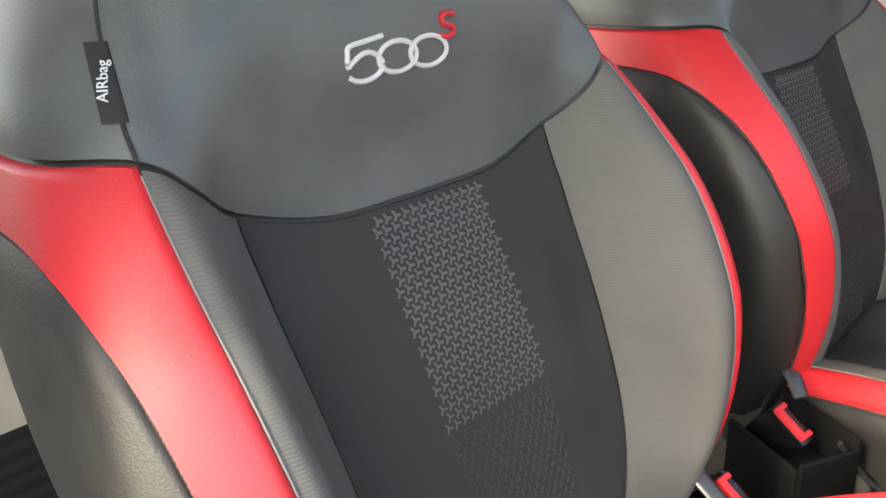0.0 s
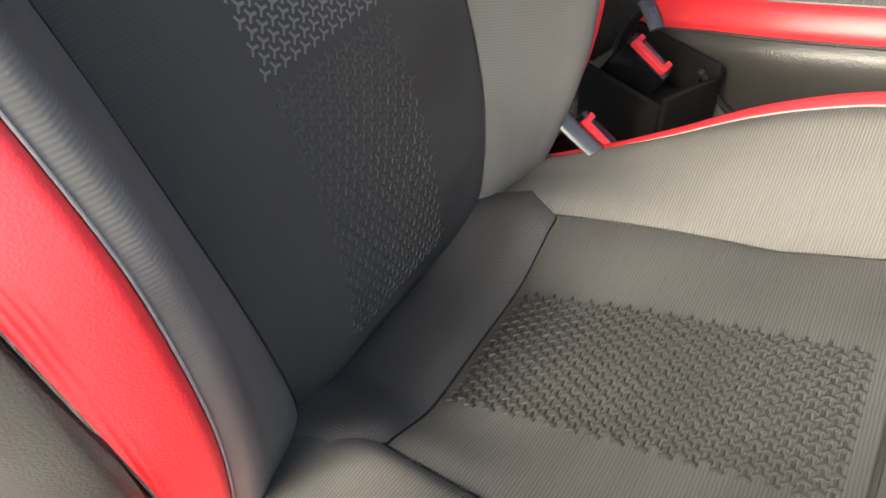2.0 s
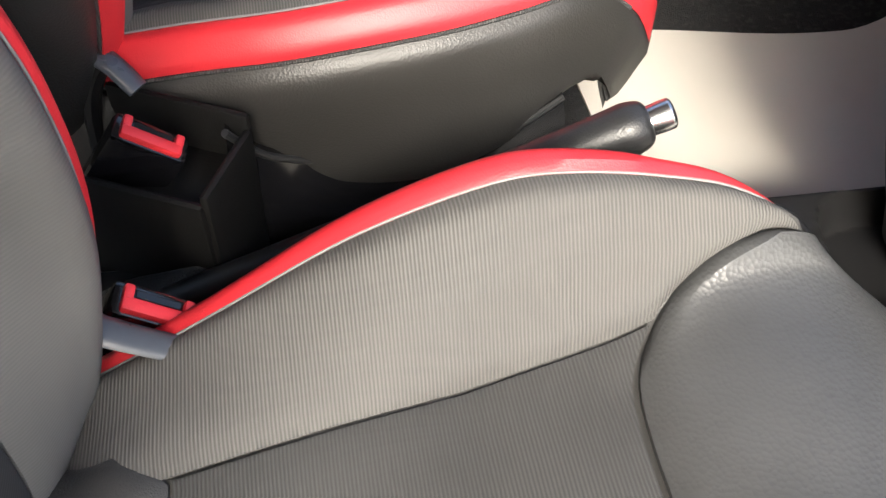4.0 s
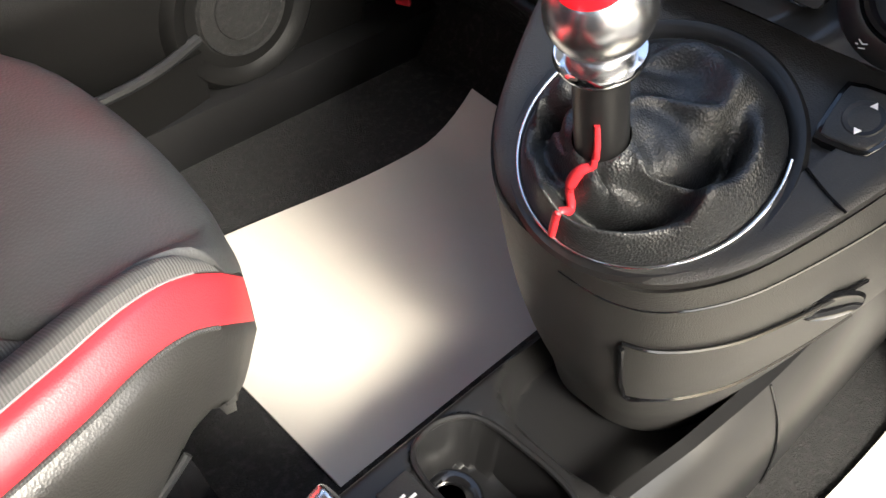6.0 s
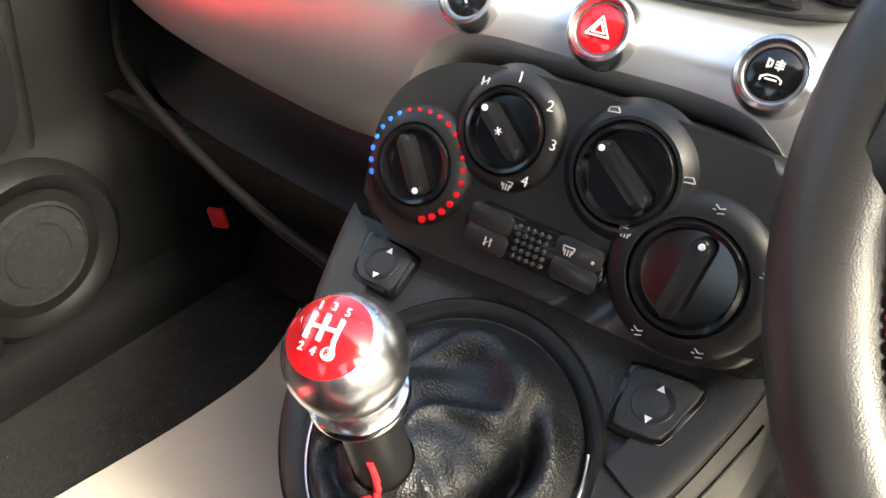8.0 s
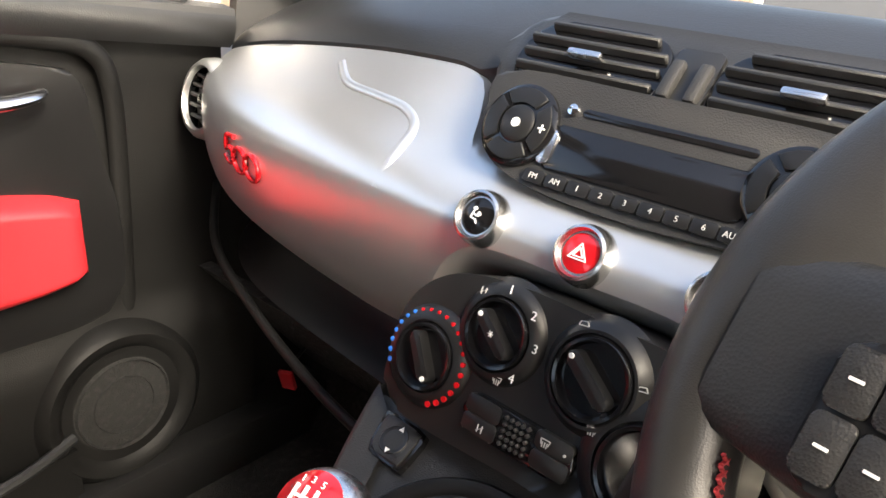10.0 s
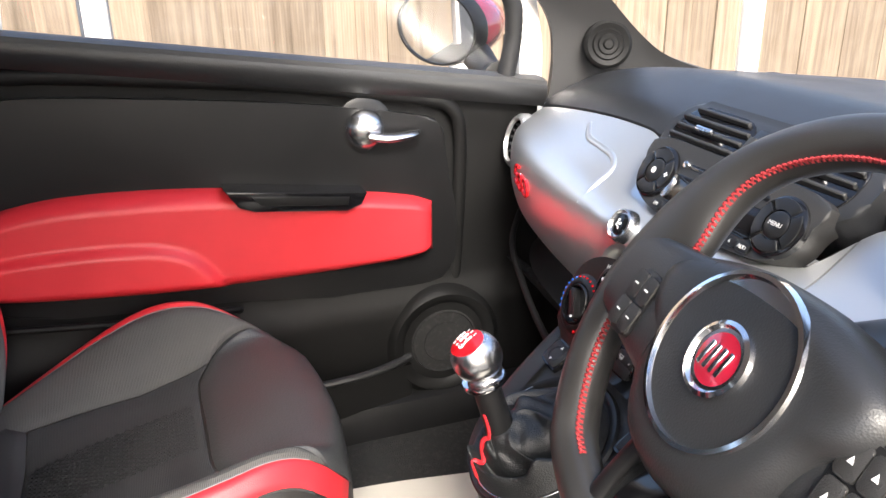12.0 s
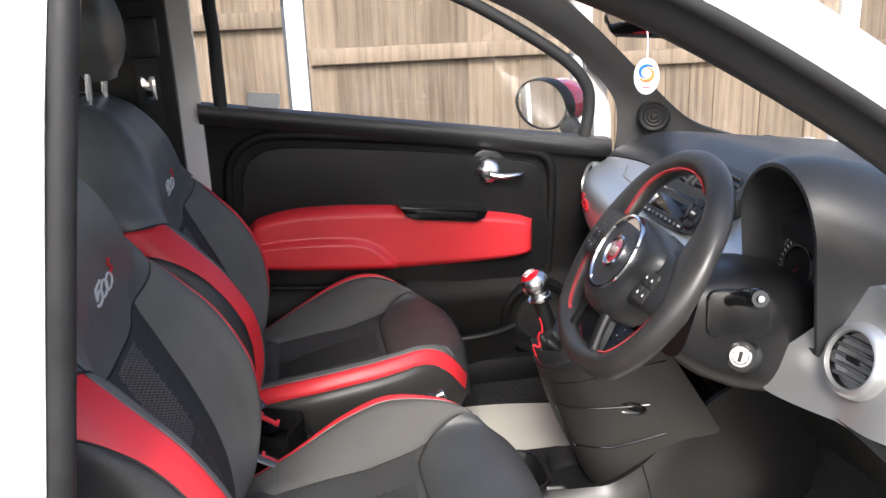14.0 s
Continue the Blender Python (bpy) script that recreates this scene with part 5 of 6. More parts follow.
def console():
    c = empty("centre_console", "black plastic centre console with cup holders", "console", at=(0, 0, 0))
    edge = [[tuple(CONS @ Vector((x * k, (y - 0.02) * k + 0.02, h))) for x, y in RIM] for k, h in ((0.70, 0.001), (0.90, 0.002), (0.96, 0.0015), (0.99, -0.001), (1.0, -0.006))]
    part("top_plate", loft(edge, closed=False), BLACK, c, "black grained top plate")
    n = 60
    part("flank", sheet(lambda u, v: barrel(u, v, 0) + Vector((0, 0, -0.006 * (1 - v))), n, 24, (0.012, 0, 0)), BLACK, c, "black console flank")
    deck = bmesh.new()
    deck.faces.new([deck.verts.new(CONS @ Vector((x * 0.93, (y - 0.02) * 0.93 + 0.02, -0.004))) for x, y in RIM])
    part("deck", deck, BLACK, c, "black deck under the gaiter")
    # drawer in the driver-side flank
    dr = part("drawer", sheet(lambda u, v: barrel(lerp(0.595, 0.86, u), lerp(0.235 + 0.085 * u, 0.58 - 0.14 * max(0, u - 0.5), v), 0.0035), 20, 10, (0.004, 0, 0)), BLACK, c, "small drawer front")
    line = [barrel(0.595, 0.25, 0.004)] + [barrel(lerp(0.595, 0.86, k / 8), 0.58 - 0.14 * max(0, k / 8 - 0.5) + 0.005, 0.003) for k in range(9)]
    part("drawer_gap", tube(line, 0.0022, 6, steps=3), GLOSS, c)
    line2 = [barrel(lerp(0.595, 0.86, k / 8), 0.230 + 0.085 * k / 8, 0.003) for k in range(9)]
    part("drawer_gap", tube(line2, 0.0016, 6, steps=3), GLOSS, c)
    part("drawer_pull", moved(lathe([(0.0, 0.001), (0.011, 0.001), (0.014, 0.003), (0.016, 0.0)], Matrix.Diagonal((1.7, 0.8, 1, 1)), 24), facing(barrel(0.82, 0.315, 0.004), (-0.5, -0.85, 0.05))), GLOSS, dr, "oval finger hole")
    part("band_seam", tube([barrel(lerp(0.50, 0.97, k / 16), 0.075 + 0.05 * (k / 16) ** 2, 0.0012) for k in range(17)], 0.0011, 6, steps=3), GLOSS, c, "joint under the top plate")
    part("plate_seam", tube([CONS @ Vector((x, y, 0.0024)) for x, y in ((0.086, 0.030), (0.104, 0.022), (0.117, 0.018))], 0.0010, 6, steps=3), GLOSS, c, "joint across the top plate")
    # lower tray: rear pocket, socket strip, cup holder opening and the scoop under the barrel
    def right_edge(x):
        return ease([(0.2, -0.07), (0.47, -0.072), (0.566, -0.081), (0.66, -0.096), (0.72, -0.112), (0.80, -0.13), (1.0, -0.15)], x)
    def tray(u, v):
        x = lerp(0.20, 0.78, u)
        y = lerp(right_edge(x), 0.074, v)
        z = 0.375
        for cx, cy, rx, ry, dp in ((0.508, -0.008, 0.041, 0.070, 0.060), (0.383, 0.004, 0.046, 0.058, 0.050), (0.645, -0.015, 0.082, 0.083, 0.045)):
            q = (abs((x - cx) / rx) ** 3.2 + abs((y - cy) / ry) ** 3.2) ** (1 / 3.2)
            k = min(1, max(0, (1.04 - q) / 0.20))
            z -= dp * k * k * (3 - 2 * k)
        e = min(1, min(v, 1 - v) / 0.05)
        return (x, y, z - 0.012 * (1 - e) ** 2)
    part("tray", sheet(tray, 110, 56, (0, 0, -0.10)), DARK, c, "black tray with cup holders")
    for cx, cy in ((0.500, 0.030), (0.508, -0.040)):
        part("cup_ring", lathe([(0.014, 0.0), (0.017, 0.003), (0.026, 0.004), (0.029, 0.0)], Matrix.Translation((cx, cy, 0.316)), 36), GLOSS, c, "round cup holder ring")
    part("tray_rim", tube([(0.470, 0.0, 0.376), (0.478, 0.052, 0.377), (0.512, 0.064, 0.377), (0.542, 0.045, 0.377), (0.549, 0.0, 0.377), (0.545, -0.055, 0.377), (0.515, -0.078, 0.377), (0.478, -0.062, 0.376)], 0.003, 8, closed=True), DARK, c, "raised rim round the cup holders")
    part("label_strip", moved(box(-0.016, 0.016, -0.055, 0.050, 0, 0.004, 0.002), Matrix.Translation((0.452, 0.0, 0.374))), BLACK, c, "socket strip with small print")
    part("usb_tag", moved(box(-0.0085, 0.0085, -0.0105, 0.0105, 0, 0.0016, 0.0006), Matrix.Translation((0.458, -0.004, 0.378)) @ pose(0, 0, 0, 0, 0, 4)), LETTER, c, "white socket tag")
    part("lighter_socket", lathe([(0, 0.004), (0.012, 0.005), (0.0135, 0.007), (0.016, 0.006), (0.018, 0)], Matrix.Translation((0.460, -0.036, 0.377)), 32), DARK, c, "round black socket cover")
    for k in range(5):
        part("printed_bar", moved(box(-0.006 + 0.001 * (k % 3), 0.006, -0.0010, 0.0010, 0, 0.0004, 0), Matrix.Translation((0.460, -0.042 + 0.0032 * k, 0.3822))), LETTER, c, smooth=False)
    for k in range(5):
        part("printed_bar", moved(box(-0.003 - 0.0015 * (k % 2), 0.004, -0.0012, 0.0012, 0, 0.0006, 0), Matrix.Translation((0.448 + 0.007 * (k % 2), 0.014 + 0.005 * k, 0.378))), LETTER, c, smooth=False)
    # side wall down to the driver's floor
    def wall(u, v):
        x = lerp(0.20, 1.05, u)
        top = ease([(0.2, 0.372), (0.64, 0.372), (0.70, 0.405), (0.76, 0.47), (0.85, 0.56), (1.05, 0.66)], x)
        y0 = right_edge(x)
        return (x, lerp(y0, -0.135 - 0.02 * max(0, x - 0.6), v ** 0.8) - 0.006 * math.sin(math.pi * v), lerp(top, 0.268, v))
    part("side_wall", sheet(wall, 60, 14, (0, 0.012, 0)), DARK, c, "black console side wall")
    part("wall_seam", tube([Vector(wall(0.605 + 0.03 * q, q)) + Vector((0, -0.001, 0)) for q in (0.0, 0.25, 0.5, 0.75, 1.0)], 0.0012, 6), GLOSS, c, "joint in the side wall")
    part("rear_cover", loft([[(x, y, z) for y, z in ((-0.05, 0.34), (-0.05, h - 0.012), (-0.038, h), (0.038, h), (0.05, h - 0.012), (0.05, 0.34))] for x, h in ((-0.55, 0.39), (-0.1, 0.405), (0.1, 0.40), (0.21, 0.38))]), DARK, c, "black rear console cover")
    # window switches
    for sx, pts in ((-1, [(-0.115, 0.095), (-0.074, 0.093), (-0.075, 0.061), (-0.107, 0.063)]), (1, [(0.074, 0.088), (0.118, 0.092), (0.107, 0.052), (0.078, 0.049)])):
        w = empty("window_switch", "black window switch with white arrows", "switch", "window switches", at=(0, 0, 0))
        cx, cy = sum(p[0] for p in pts) / 4, sum(p[1] for p in pts) / 4
        part("bezel", plate([(cx + (x - cx) * 1.08, cy + (y - cy) * 1.08) for x, y in softened(pts)][::-1], CONS @ Matrix.Translation((0, 0, 0.0025)), 0.008, 0.001), GLOSS, w, "gloss black bezel")
        part("rocker_key", plate([(cx + (x - cx) * 0.92, cy + (y - cy) * 0.92) for x, y in softened(pts)][::-1], CONS @ Matrix.Translation((0, 0, 0.0042)), 0.006, 0.0015), BLACK, w, "black rocker key")
        part("dimple", lathe([(0, 0.0), (0.008, 0.0003), (0.011, 0.001), (0.012, 0)], CONS @ Matrix.Translation((cx, cy, 0.0038)), 24), DARK, w)
        for dy, s in ((0.009, 1), (-0.009, -1)):
            part("arrow", plate([(-0.0022, -0.0014 * s), (0.0022, -0.0014 * s), (0, 0.0024 * s)][::s], CONS @ Matrix.Translation((cx + 0.001, cy + dy, 0.0052)), 0.0006), LETTER, w, "white arrow", smooth=False)


def softened(points, cut=0.22):
    """An outline with its corners rounded off."""
    out = []
    for i, p in enumerate(points):
        a, c = points[i - 1], points[(i + 1) % len(points)]
        one = (lerp(p[0], a[0], cut), lerp(p[1], a[1], cut))
        two = (lerp(p[0], c[0], cut), lerp(p[1], c[1], cut))
        out += [one, (0.15 * one[0] + 0.15 * two[0] + 0.7 * p[0], 0.15 * one[1] + 0.15 * two[1] + 0.7 * p[1]), two]
    return out


def gear_lever():
    g = empty("gear_lever", "gear lever with silver ball knob and black leather gaiter", "gear lever", at=(0, 0, 0))
    base = facing(CONS @ Vector((0.003, -0.002, -0.0035)), (-0.475, 0, 0.880))
    seg = 96
    turn = [2 * math.pi * i / seg for i in range(seg)]
    part("chrome_ring", tube([CONS @ Vector((0.003 + 0.0795 * math.cos(a), 0.0815 * math.sin(a), 0.0022)) for a in (radians(lerp(158, 382, i / 40)) for i in range(41))], 0.0013, 10, steps=2), CHROME, g, "thin chrome ring")
    lip = [[CONS @ Vector((0.003 + r * math.cos(a), r * 1.02 * math.sin(a), h)) for a in turn] for r, h in ((0.088, -0.001), (0.0855, 0.0018), (0.0825, 0.0015), (0.0785, 0.0), (0.0750, -0.006))]
    part("dark_collar", loft(lip, caps=False), DARK, g, "black collar round the gaiter")
    ball = Vector((0.536, -0.002, 0.766))
    foot = Vector((0.564, -0.002, 0.672))
    axis = (ball - foot).normalized()
    X, Y, N = (base.to_3x3() @ Vector(q) for q in ((1, 0, 0), (0, 1, 0), (0, 0, 1)))
    # gaiter: a loose leather skirt that slumps in folds from the lever to the ring
    def hump(a, at, wide):
        d = (a - radians(at) + math.pi) % (2 * math.pi) - math.pi
        return math.exp(-((d / radians(wide)) ** 2))
    rows = 44
    rings = []
    for j in range(rows + 1):
        t = j / rows
        ring = []
        for a in turn:
            lowp = base @ Vector((0.0780 * math.cos(a), 0.0785 * math.sin(a), -0.001))
            up = foot + (X * math.cos(a) + Y * math.sin(a)) * 0.0165 + axis * 0.008
            p = lowp.lerp(up, t)
            e = math.sin(math.pi * t) ** 0.7
            h = 0.016 * math.exp(-(((t - 0.20) / 0.16) ** 2)) * (0.5 + 0.9 * hump(a, -70, 60) + 0.9 * hump(a, 45, 45))
            h -= 0.020 * math.exp(-(((t - 0.52) / 0.17) ** 2)) * (0.45 + 0.8 * hump(a, -55, 38) + 0.5 * hump(a, 10, 20) + 0.7 * hump(a, 200, 30))
            h += 0.020 * math.exp(-(((t - 0.50) / 0.26) ** 2)) * (hump(a, -18, 13) + 0.9 * hump(a, -98, 15) + 0.8 * hump(a, 165, 13) + 0.7 * hump(a, 108, 16) + 1.1 * hump(a, 62, 24))
            h += 0.0055 * math.sin(4 * a + 9 * t) * e + 0.0030 * math.sin(9 * a - 14 * t + 1.0) * e
            swirl = 0.010 * e * (math.sin(2 * a + 6 * t) + 0.5 * math.sin(5 * a - 4 * t))
            q = p + N * h + (Y * math.cos(a) - X * math.sin(a)) * swirl
            ring.append(q)
        rings.append(ring)
    part("gaiter", loft(rings, caps=False), GAITER, g, "black folded leather gaiter", edge=180)
    line = []
    start, end = rings[0][70], foot + X * 0.0078 - Y * 0.0134
    side = N.cross(end - start).normalized()
    for j in range(0, 43, 3):
        want = 0.005 * math.sin(2 * math.pi * j / 42)
        off = [side.dot(q - start) + want for q in rings[j]]
        i = min((k for k in range(50, 90) if off[k] * off[k + 1] <= 0), key=lambda k: abs(k - 72), default=min(range(50, 90), key=lambda k: abs(off[k])))
        f = off[i] / (off[i] - off[i + 1]) if off[i] * off[i + 1] < 0 else 0.0
        line.append(rings[j][i].lerp(rings[j][i + 1], f) + N * 0.0012)
    for _ in range(2):
        line = [line[0]] + [0.25 * p + 0.5 * q + 0.25 * r + N * 0.0004 for p, q, r in zip(line, line[1:], line[2:])] + [line[-1]]
    line += [foot + axis * h + X * 0.0078 - Y * 0.0134 for h in (0.018, 0.036)]
    part("red_piping", tube(line, [0.0027] * 9 + [0.0032, 0.0038, 0.0040, 0.0038, 0.0032, 0.0026, 0.0019, 0.0016], 10, steps=2), RED, g, "red piping")
    part("shaft", tube([foot - axis * 0.01, foot + axis * 0.03, foot + axis * 0.066], [0.0155, 0.015, 0.0145], 24, steps=4), DARK, g, "black shaft")
    part("shaft_ring", lathe([(0.0165, -0.005), (0.0225, -0.003), (0.0235, 0.0), (0.0225, 0.003), (0.0165, 0.005)], facing(ball - axis * 0.029, axis), 36), CHROME, g, "chrome ring under the knob")
    m = facing(ball, (-0.50, -0.02, 0.86))
    prof = [(0.0165, -0.0265)] + [(0.0268 * math.cos(radians(q)), 0.0268 * math.sin(radians(q))) for q in range(-52, 56, 6)]
    k = part("knob", lathe([(0.0, -0.0265)] + prof + [(0.0145, 0.0222), (0.0, 0.0222)], m, 48), SATIN, g, "satin silver ball knob")
    part("knob_cap", lathe([(0.0, 0.0272), (0.006, 0.0265), (0.011, 0.0248), (0.0150, 0.0226), (0.0182, 0.0202), (0.0182, 0.0185)], m, 40), REDGLOSS, k, "red cap with the shift pattern")
    q = m @ pose(0, 0, 0.0262, 0, 0, 8)
    def bar(x0, y0, x1, y1, w=0.0007):
        x0, y0, x1, y1 = 1.25 * x0, 1.25 * y0, 1.25 * x1, 1.25 * y1
        d = Vector((x1 - x0, y1 - y0))
        return moved(box(-d.length / 2, d.length / 2, -w, w, -0.0012, 0.0006, 0), q @ Matrix.Translation(((x0 + x1) / 2, (y0 + y1) / 2, 0.0017 - 20 * (((x0 + x1) / 2) ** 2 + ((y0 + y1) / 2) ** 2))) @ Matrix.Rotation(math.atan2(d.y, d.x), 4, "Z"))
    part("shift_pattern", joined(bar(-0.005, 0.005, -0.005, -0.004), bar(0, 0.0052, 0, -0.004), bar(0.005, 0.005, 0.005, -0.003), bar(-0.005, 0.0005, 0.005, 0.0005), bar(0.005, -0.003, 0.0055, -0.0055)), LETTER, k, "white shift pattern lines", smooth=False)
    for w, x, y in (("1", -0.0062, 0.0098), ("3", 0.0, 0.0105), ("5", 0.0062, 0.0098), ("2", -0.0065, -0.0085), ("4", -0.0005, -0.0092)):
        part("shift_number", moved(text_mesh(w, 0.0050), q @ Matrix.Translation((x, y, 0.0022 - 20 * (x * x + y * y)))), LETTER, k, "white numeral")
    part("reverse_disc", lathe([(0.0, 0.0006), (0.0027, 0.0004), (0.0028, -0.001)], q @ Matrix.Translation((0.0058, -0.0085, 0.0004)), 20), LETTER, k, "white reverse sign")
    part("shift_number", moved(text_mesh("R", 0.0042), q @ Matrix.Translation((0.0058, -0.0085, 0.0012))), REDGLOSS, k, "red letter")


def hand_brake():
    h = empty("hand_brake", "black hand brake lever with a silver button", "hand brake", at=(0, 0, 0))
    tip, base = Vector((0.343, -0.020, 0.567)), Vector((-0.02, -0.016, 0.405))
    a = (tip - base).normalized()
    part("grip", tube([tip - a * 0.165, tip - a * 0.16, tip - a * 0.10, tip - a * 0.045, tip - a * 0.018, tip - a * 0.008, tip - a * 0.004], [0.0145, 0.0158, 0.0160, 0.0170, 0.0180, 0.0155, 0.0110], 20, steps=6), SOFT, h, "black moulded grip")
    part("button", tube([tip - a * 0.006, tip + a * 0.004, tip + a * 0.010, tip + a * 0.012], [0.0098, 0.0104, 0.0102, 0.0075], 18, steps=3), SATIN, h, "silver release button")
    part("lever", tube([base, tip - a * 0.15], [0.014, 0.0135], 14, steps=4, flat=1.3), DARK, h, "black lever")
    part("boot", loft([[base + a * 0.12 * t + Vector((0.06 * (1 - t) * math.cos(q), 0.03 * (1 - 0.4 * t) * math.sin(q), 0.012 * math.sin(5 * t))) for q in (2 * math.pi * i / 24 for i in range(24))] for t in (0, 0.25, 0.5, 0.75, 0.92)]), GAITER, h, "black leather boot")


# ---- steering wheel and column ----
def steering():
    W = Vector((0.598, -0.324, 0.900))
    n = Vector((-0.829, 0.058, 0.556)).normalized()
    m = facing(W, n) @ Matrix.Rotation(radians(-1), 4, "Z")
    s = empty("steering_wheel", "black leather sports steering wheel with red stitching", "steering wheel", at=(0, 0, 0))
    RC = 0.171
    def rim_at(a, dr=0.0, dz=0.0):
        flat = 0.016 * max(0, -math.sin(a) - 0.75) / 0.25
        r = RC + dr - flat
        return m @ Vector((r * math.cos(a), r * math.sin(a), dz))
    def thumb(a):
        """How far the rim widens inwards into a thumb rest, above the side spokes."""
        q = math.degrees(a) % 360
        return 0.017 * (math.exp(-((q - 160) / 17) ** 2) + math.exp(-((q - 20) / 17) ** 2))
    rings = []
    for i in range(120):
        a = 2 * math.pi * i / 120
        g = thumb(a)
        c = Vector((math.cos(a), math.sin(a), 0))
        o = rim_at(a, -g, 0.10 * g)
        rings.append([o + m.to_3x3() @ (c * (0.0190 + g) * math.cos(q) + Vector((0, 0, 1)) * 0.0190 * math.sin(q)) for q in (2 * math.pi * j / 24 for j in range(24))])
    part("rim", loft(rings, loop=True), RIMHIDE, s, "black leather rim")
    for a in (59, 118, 246, 296):
        part("rim_seam", lathe([(0.0180, -0.0008), (0.0184, 0.0), (0.0180, 0.0008)], facing(rim_at(radians(a)), m.to_3x3() @ Vector((-math.sin(radians(a)), math.cos(radians(a)), 0))), 24), RUBBER, s)
    # stitching along the inner side of the rim
    for a0, a1 in ((62, 164), (194, 236), (304, 346)):
        bms = []
        k = int((a1 - a0) / 1.6)
        for i in range(k):
            a = radians(lerp(a0, a1, i / k))
            b = radians(lerp(a0, a1, (i + 0.9) / k))
            for sg in (1, -1):
                p0, p1 = rim_at(a, -0.0166 - 1.97 * thumb(a), 0.0042 * sg + 0.0092), rim_at(b, -0.0166 - 1.97 * thumb(b), -0.0042 * sg + 0.0092)
                bms.append(tube([p0, p1], 0.0010, 5, steps=1))
        part("red_stitching", joined(*bms), REDTHREAD, s, "red cross stitching")
    # hub and spokes
    cover = [(p.x, p.y) for p in spline([(0.104, 0.040, 0), (0.05, 0.060, 0), (0, 0.064, 0), (-0.05, 0.060, 0), (-0.104, 0.040, 0), (-0.108, 0.012, 0), (-0.088, -0.012, 0), (-0.074, -0.048, 0), (-0.048, -0.080, 0), (0, -0.092, 0), (0.048, -0.080, 0), (0.074, -0.048, 0), (0.088, -0.012, 0), (0.108, 0.012, 0)], 4, True)]
    hub = part("hub", loft([[m @ Vector((x * k, y * k - 0.008 * (1 - k), h)) for x, y in cover] for k, h in ((0.96, -0.03), (1.0, 0.000), (0.99, 0.013), (0.96, 0.023), (0.91, 0.0300), (0.84, 0.0350), (0.74, 0.0375), (0.62, 0.038))]), SOFT, s, "black airbag cover", edge=60)
    part("hub_ring", lathe([(0.0555, 0.0375), (0.0570, 0.0415), (0.0600, 0.0410), (0.0615, 0.035)], m, 56), CHROME, hub, "chrome ring")
    part("badge_ring", lathe([(0.0205, 0.0405), (0.0225, 0.0435), (0.0255, 0.0420), (0.0265, 0.0360)], m, 40), CHROME, hub, "chrome badge ring")
    part("badge", lathe([(0.0, 0.0418), (0.012, 0.0415), (0.0207, 0.0400), (0.0207, 0.0360)], m, 40), REDPAINT, hub, "round red badge")
    for i in range(4):
        part("badge_bar", moved(box(-0.0017, 0.0017, -0.009, 0.009, 0, 0.0016, 0.0006, 1), m @ Matrix.Translation((-0.0095 + 0.0063 * i, 0, 0.0415)) @ pose(0, 0, 0, 0, 0, -8)), CHROME, hub, "chrome bar of the badge")
    def spoke(a, w0, w1, z0, z1, mat, label):
        c, t = Vector((math.cos(a), math.sin(a), 0)), Vector((-math.sin(a), math.cos(a), 0))
        rg = []
        for f in (0, 0.25, 0.5, 0.75, 1):
            r = lerp(0.062, RC - 0.006, f)
            w = lerp(w0, w1, f)
            zc = lerp(z0, z1, f)
            rg.append([m @ (c * r + t * w * (abs(math.cos(q)) ** 0.6 * math.copysign(1, math.cos(q))) + Vector((0, 0, zc + 0.011 * math.copysign(abs(math.sin(q)) ** 0.7, math.sin(q))))) for q in (2 * math.pi * j / 20 for j in range(20))])
        return part("spoke", loft(rg), mat, s, label)
    for sg, a in ((1, 2), (-1, 178)):
        up = 0.0 if sg > 0 else 0.014
        sp = spoke(radians(a), 0.048, 0.036, 0.013 + up, 0.004 + 0.4 * up, SOFT, "black side spoke")
        bm0 = m @ Matrix.Rotation(radians(a), 4, "Z") @ Matrix.Translation((0.108, -0.012 * sg, 0.0200 + 0.8 * up)) @ pose(0, 0, 0, 0, 4)
        part("button_pad", plate(rounded(0.034, 0.052, 0.010), bm0 @ Matrix.Translation((0, 0, 0.0015)), 0.006, 0.002), DARK, sp, "black button pad")
        for i in (-1, 1):
            for j in (-1, 1):
                part("wheel_button", plate(rounded(0.0150, 0.022, 0.003), bm0 @ Matrix.Translation((i * 0.0080, j * 0.0118, 0.0035)), 0.003, 0.001), BLACK, sp, "black wheel button")
                part("button_sign", plate([(-0.002, -0.002), (0.002, -0.002), (0, 0.0025)] if sg > 0 else rounded(0.005, 0.0012, 0.0003, 2), bm0 @ Matrix.Translation((i * 0.0080, j * 0.0118, 0.0041)), 0.0005), LETTER, sp, "white sign", smooth=False)
    # lower spoke: a satin pocket panel between two legs
    low = [(-0.034, -0.078), (0.034, -0.078), (0.046, -0.112), (0.056, -0.158), (-0.056, -0.158), (-0.046, -0.112)]
    lower = part("lower_spoke", plate(softened(low, 0.16), m @ Matrix.Translation((0, 0, 0.006)), 0.016, 0.004), SOFT, s, "black lower spoke")
    for sg in (-1, 1):
        part("spoke_leg", tube([m @ Vector((sg * 0.036, -0.070, 0.012)), m @ Vector((sg * 0.047, -0.110, 0.009)), m @ Vector((sg * 0.058, -0.158, 0.0))], [0.010, 0.0085, 0.0115], 12, steps=5, flat=0.8), DARK, lower, "satin dark leg")
    pocket = [(-0.026, -0.092), (0.026, -0.092), (0.034, -0.118), (0.037, -0.134), (-0.037, -0.134), (-0.034, -0.118)]
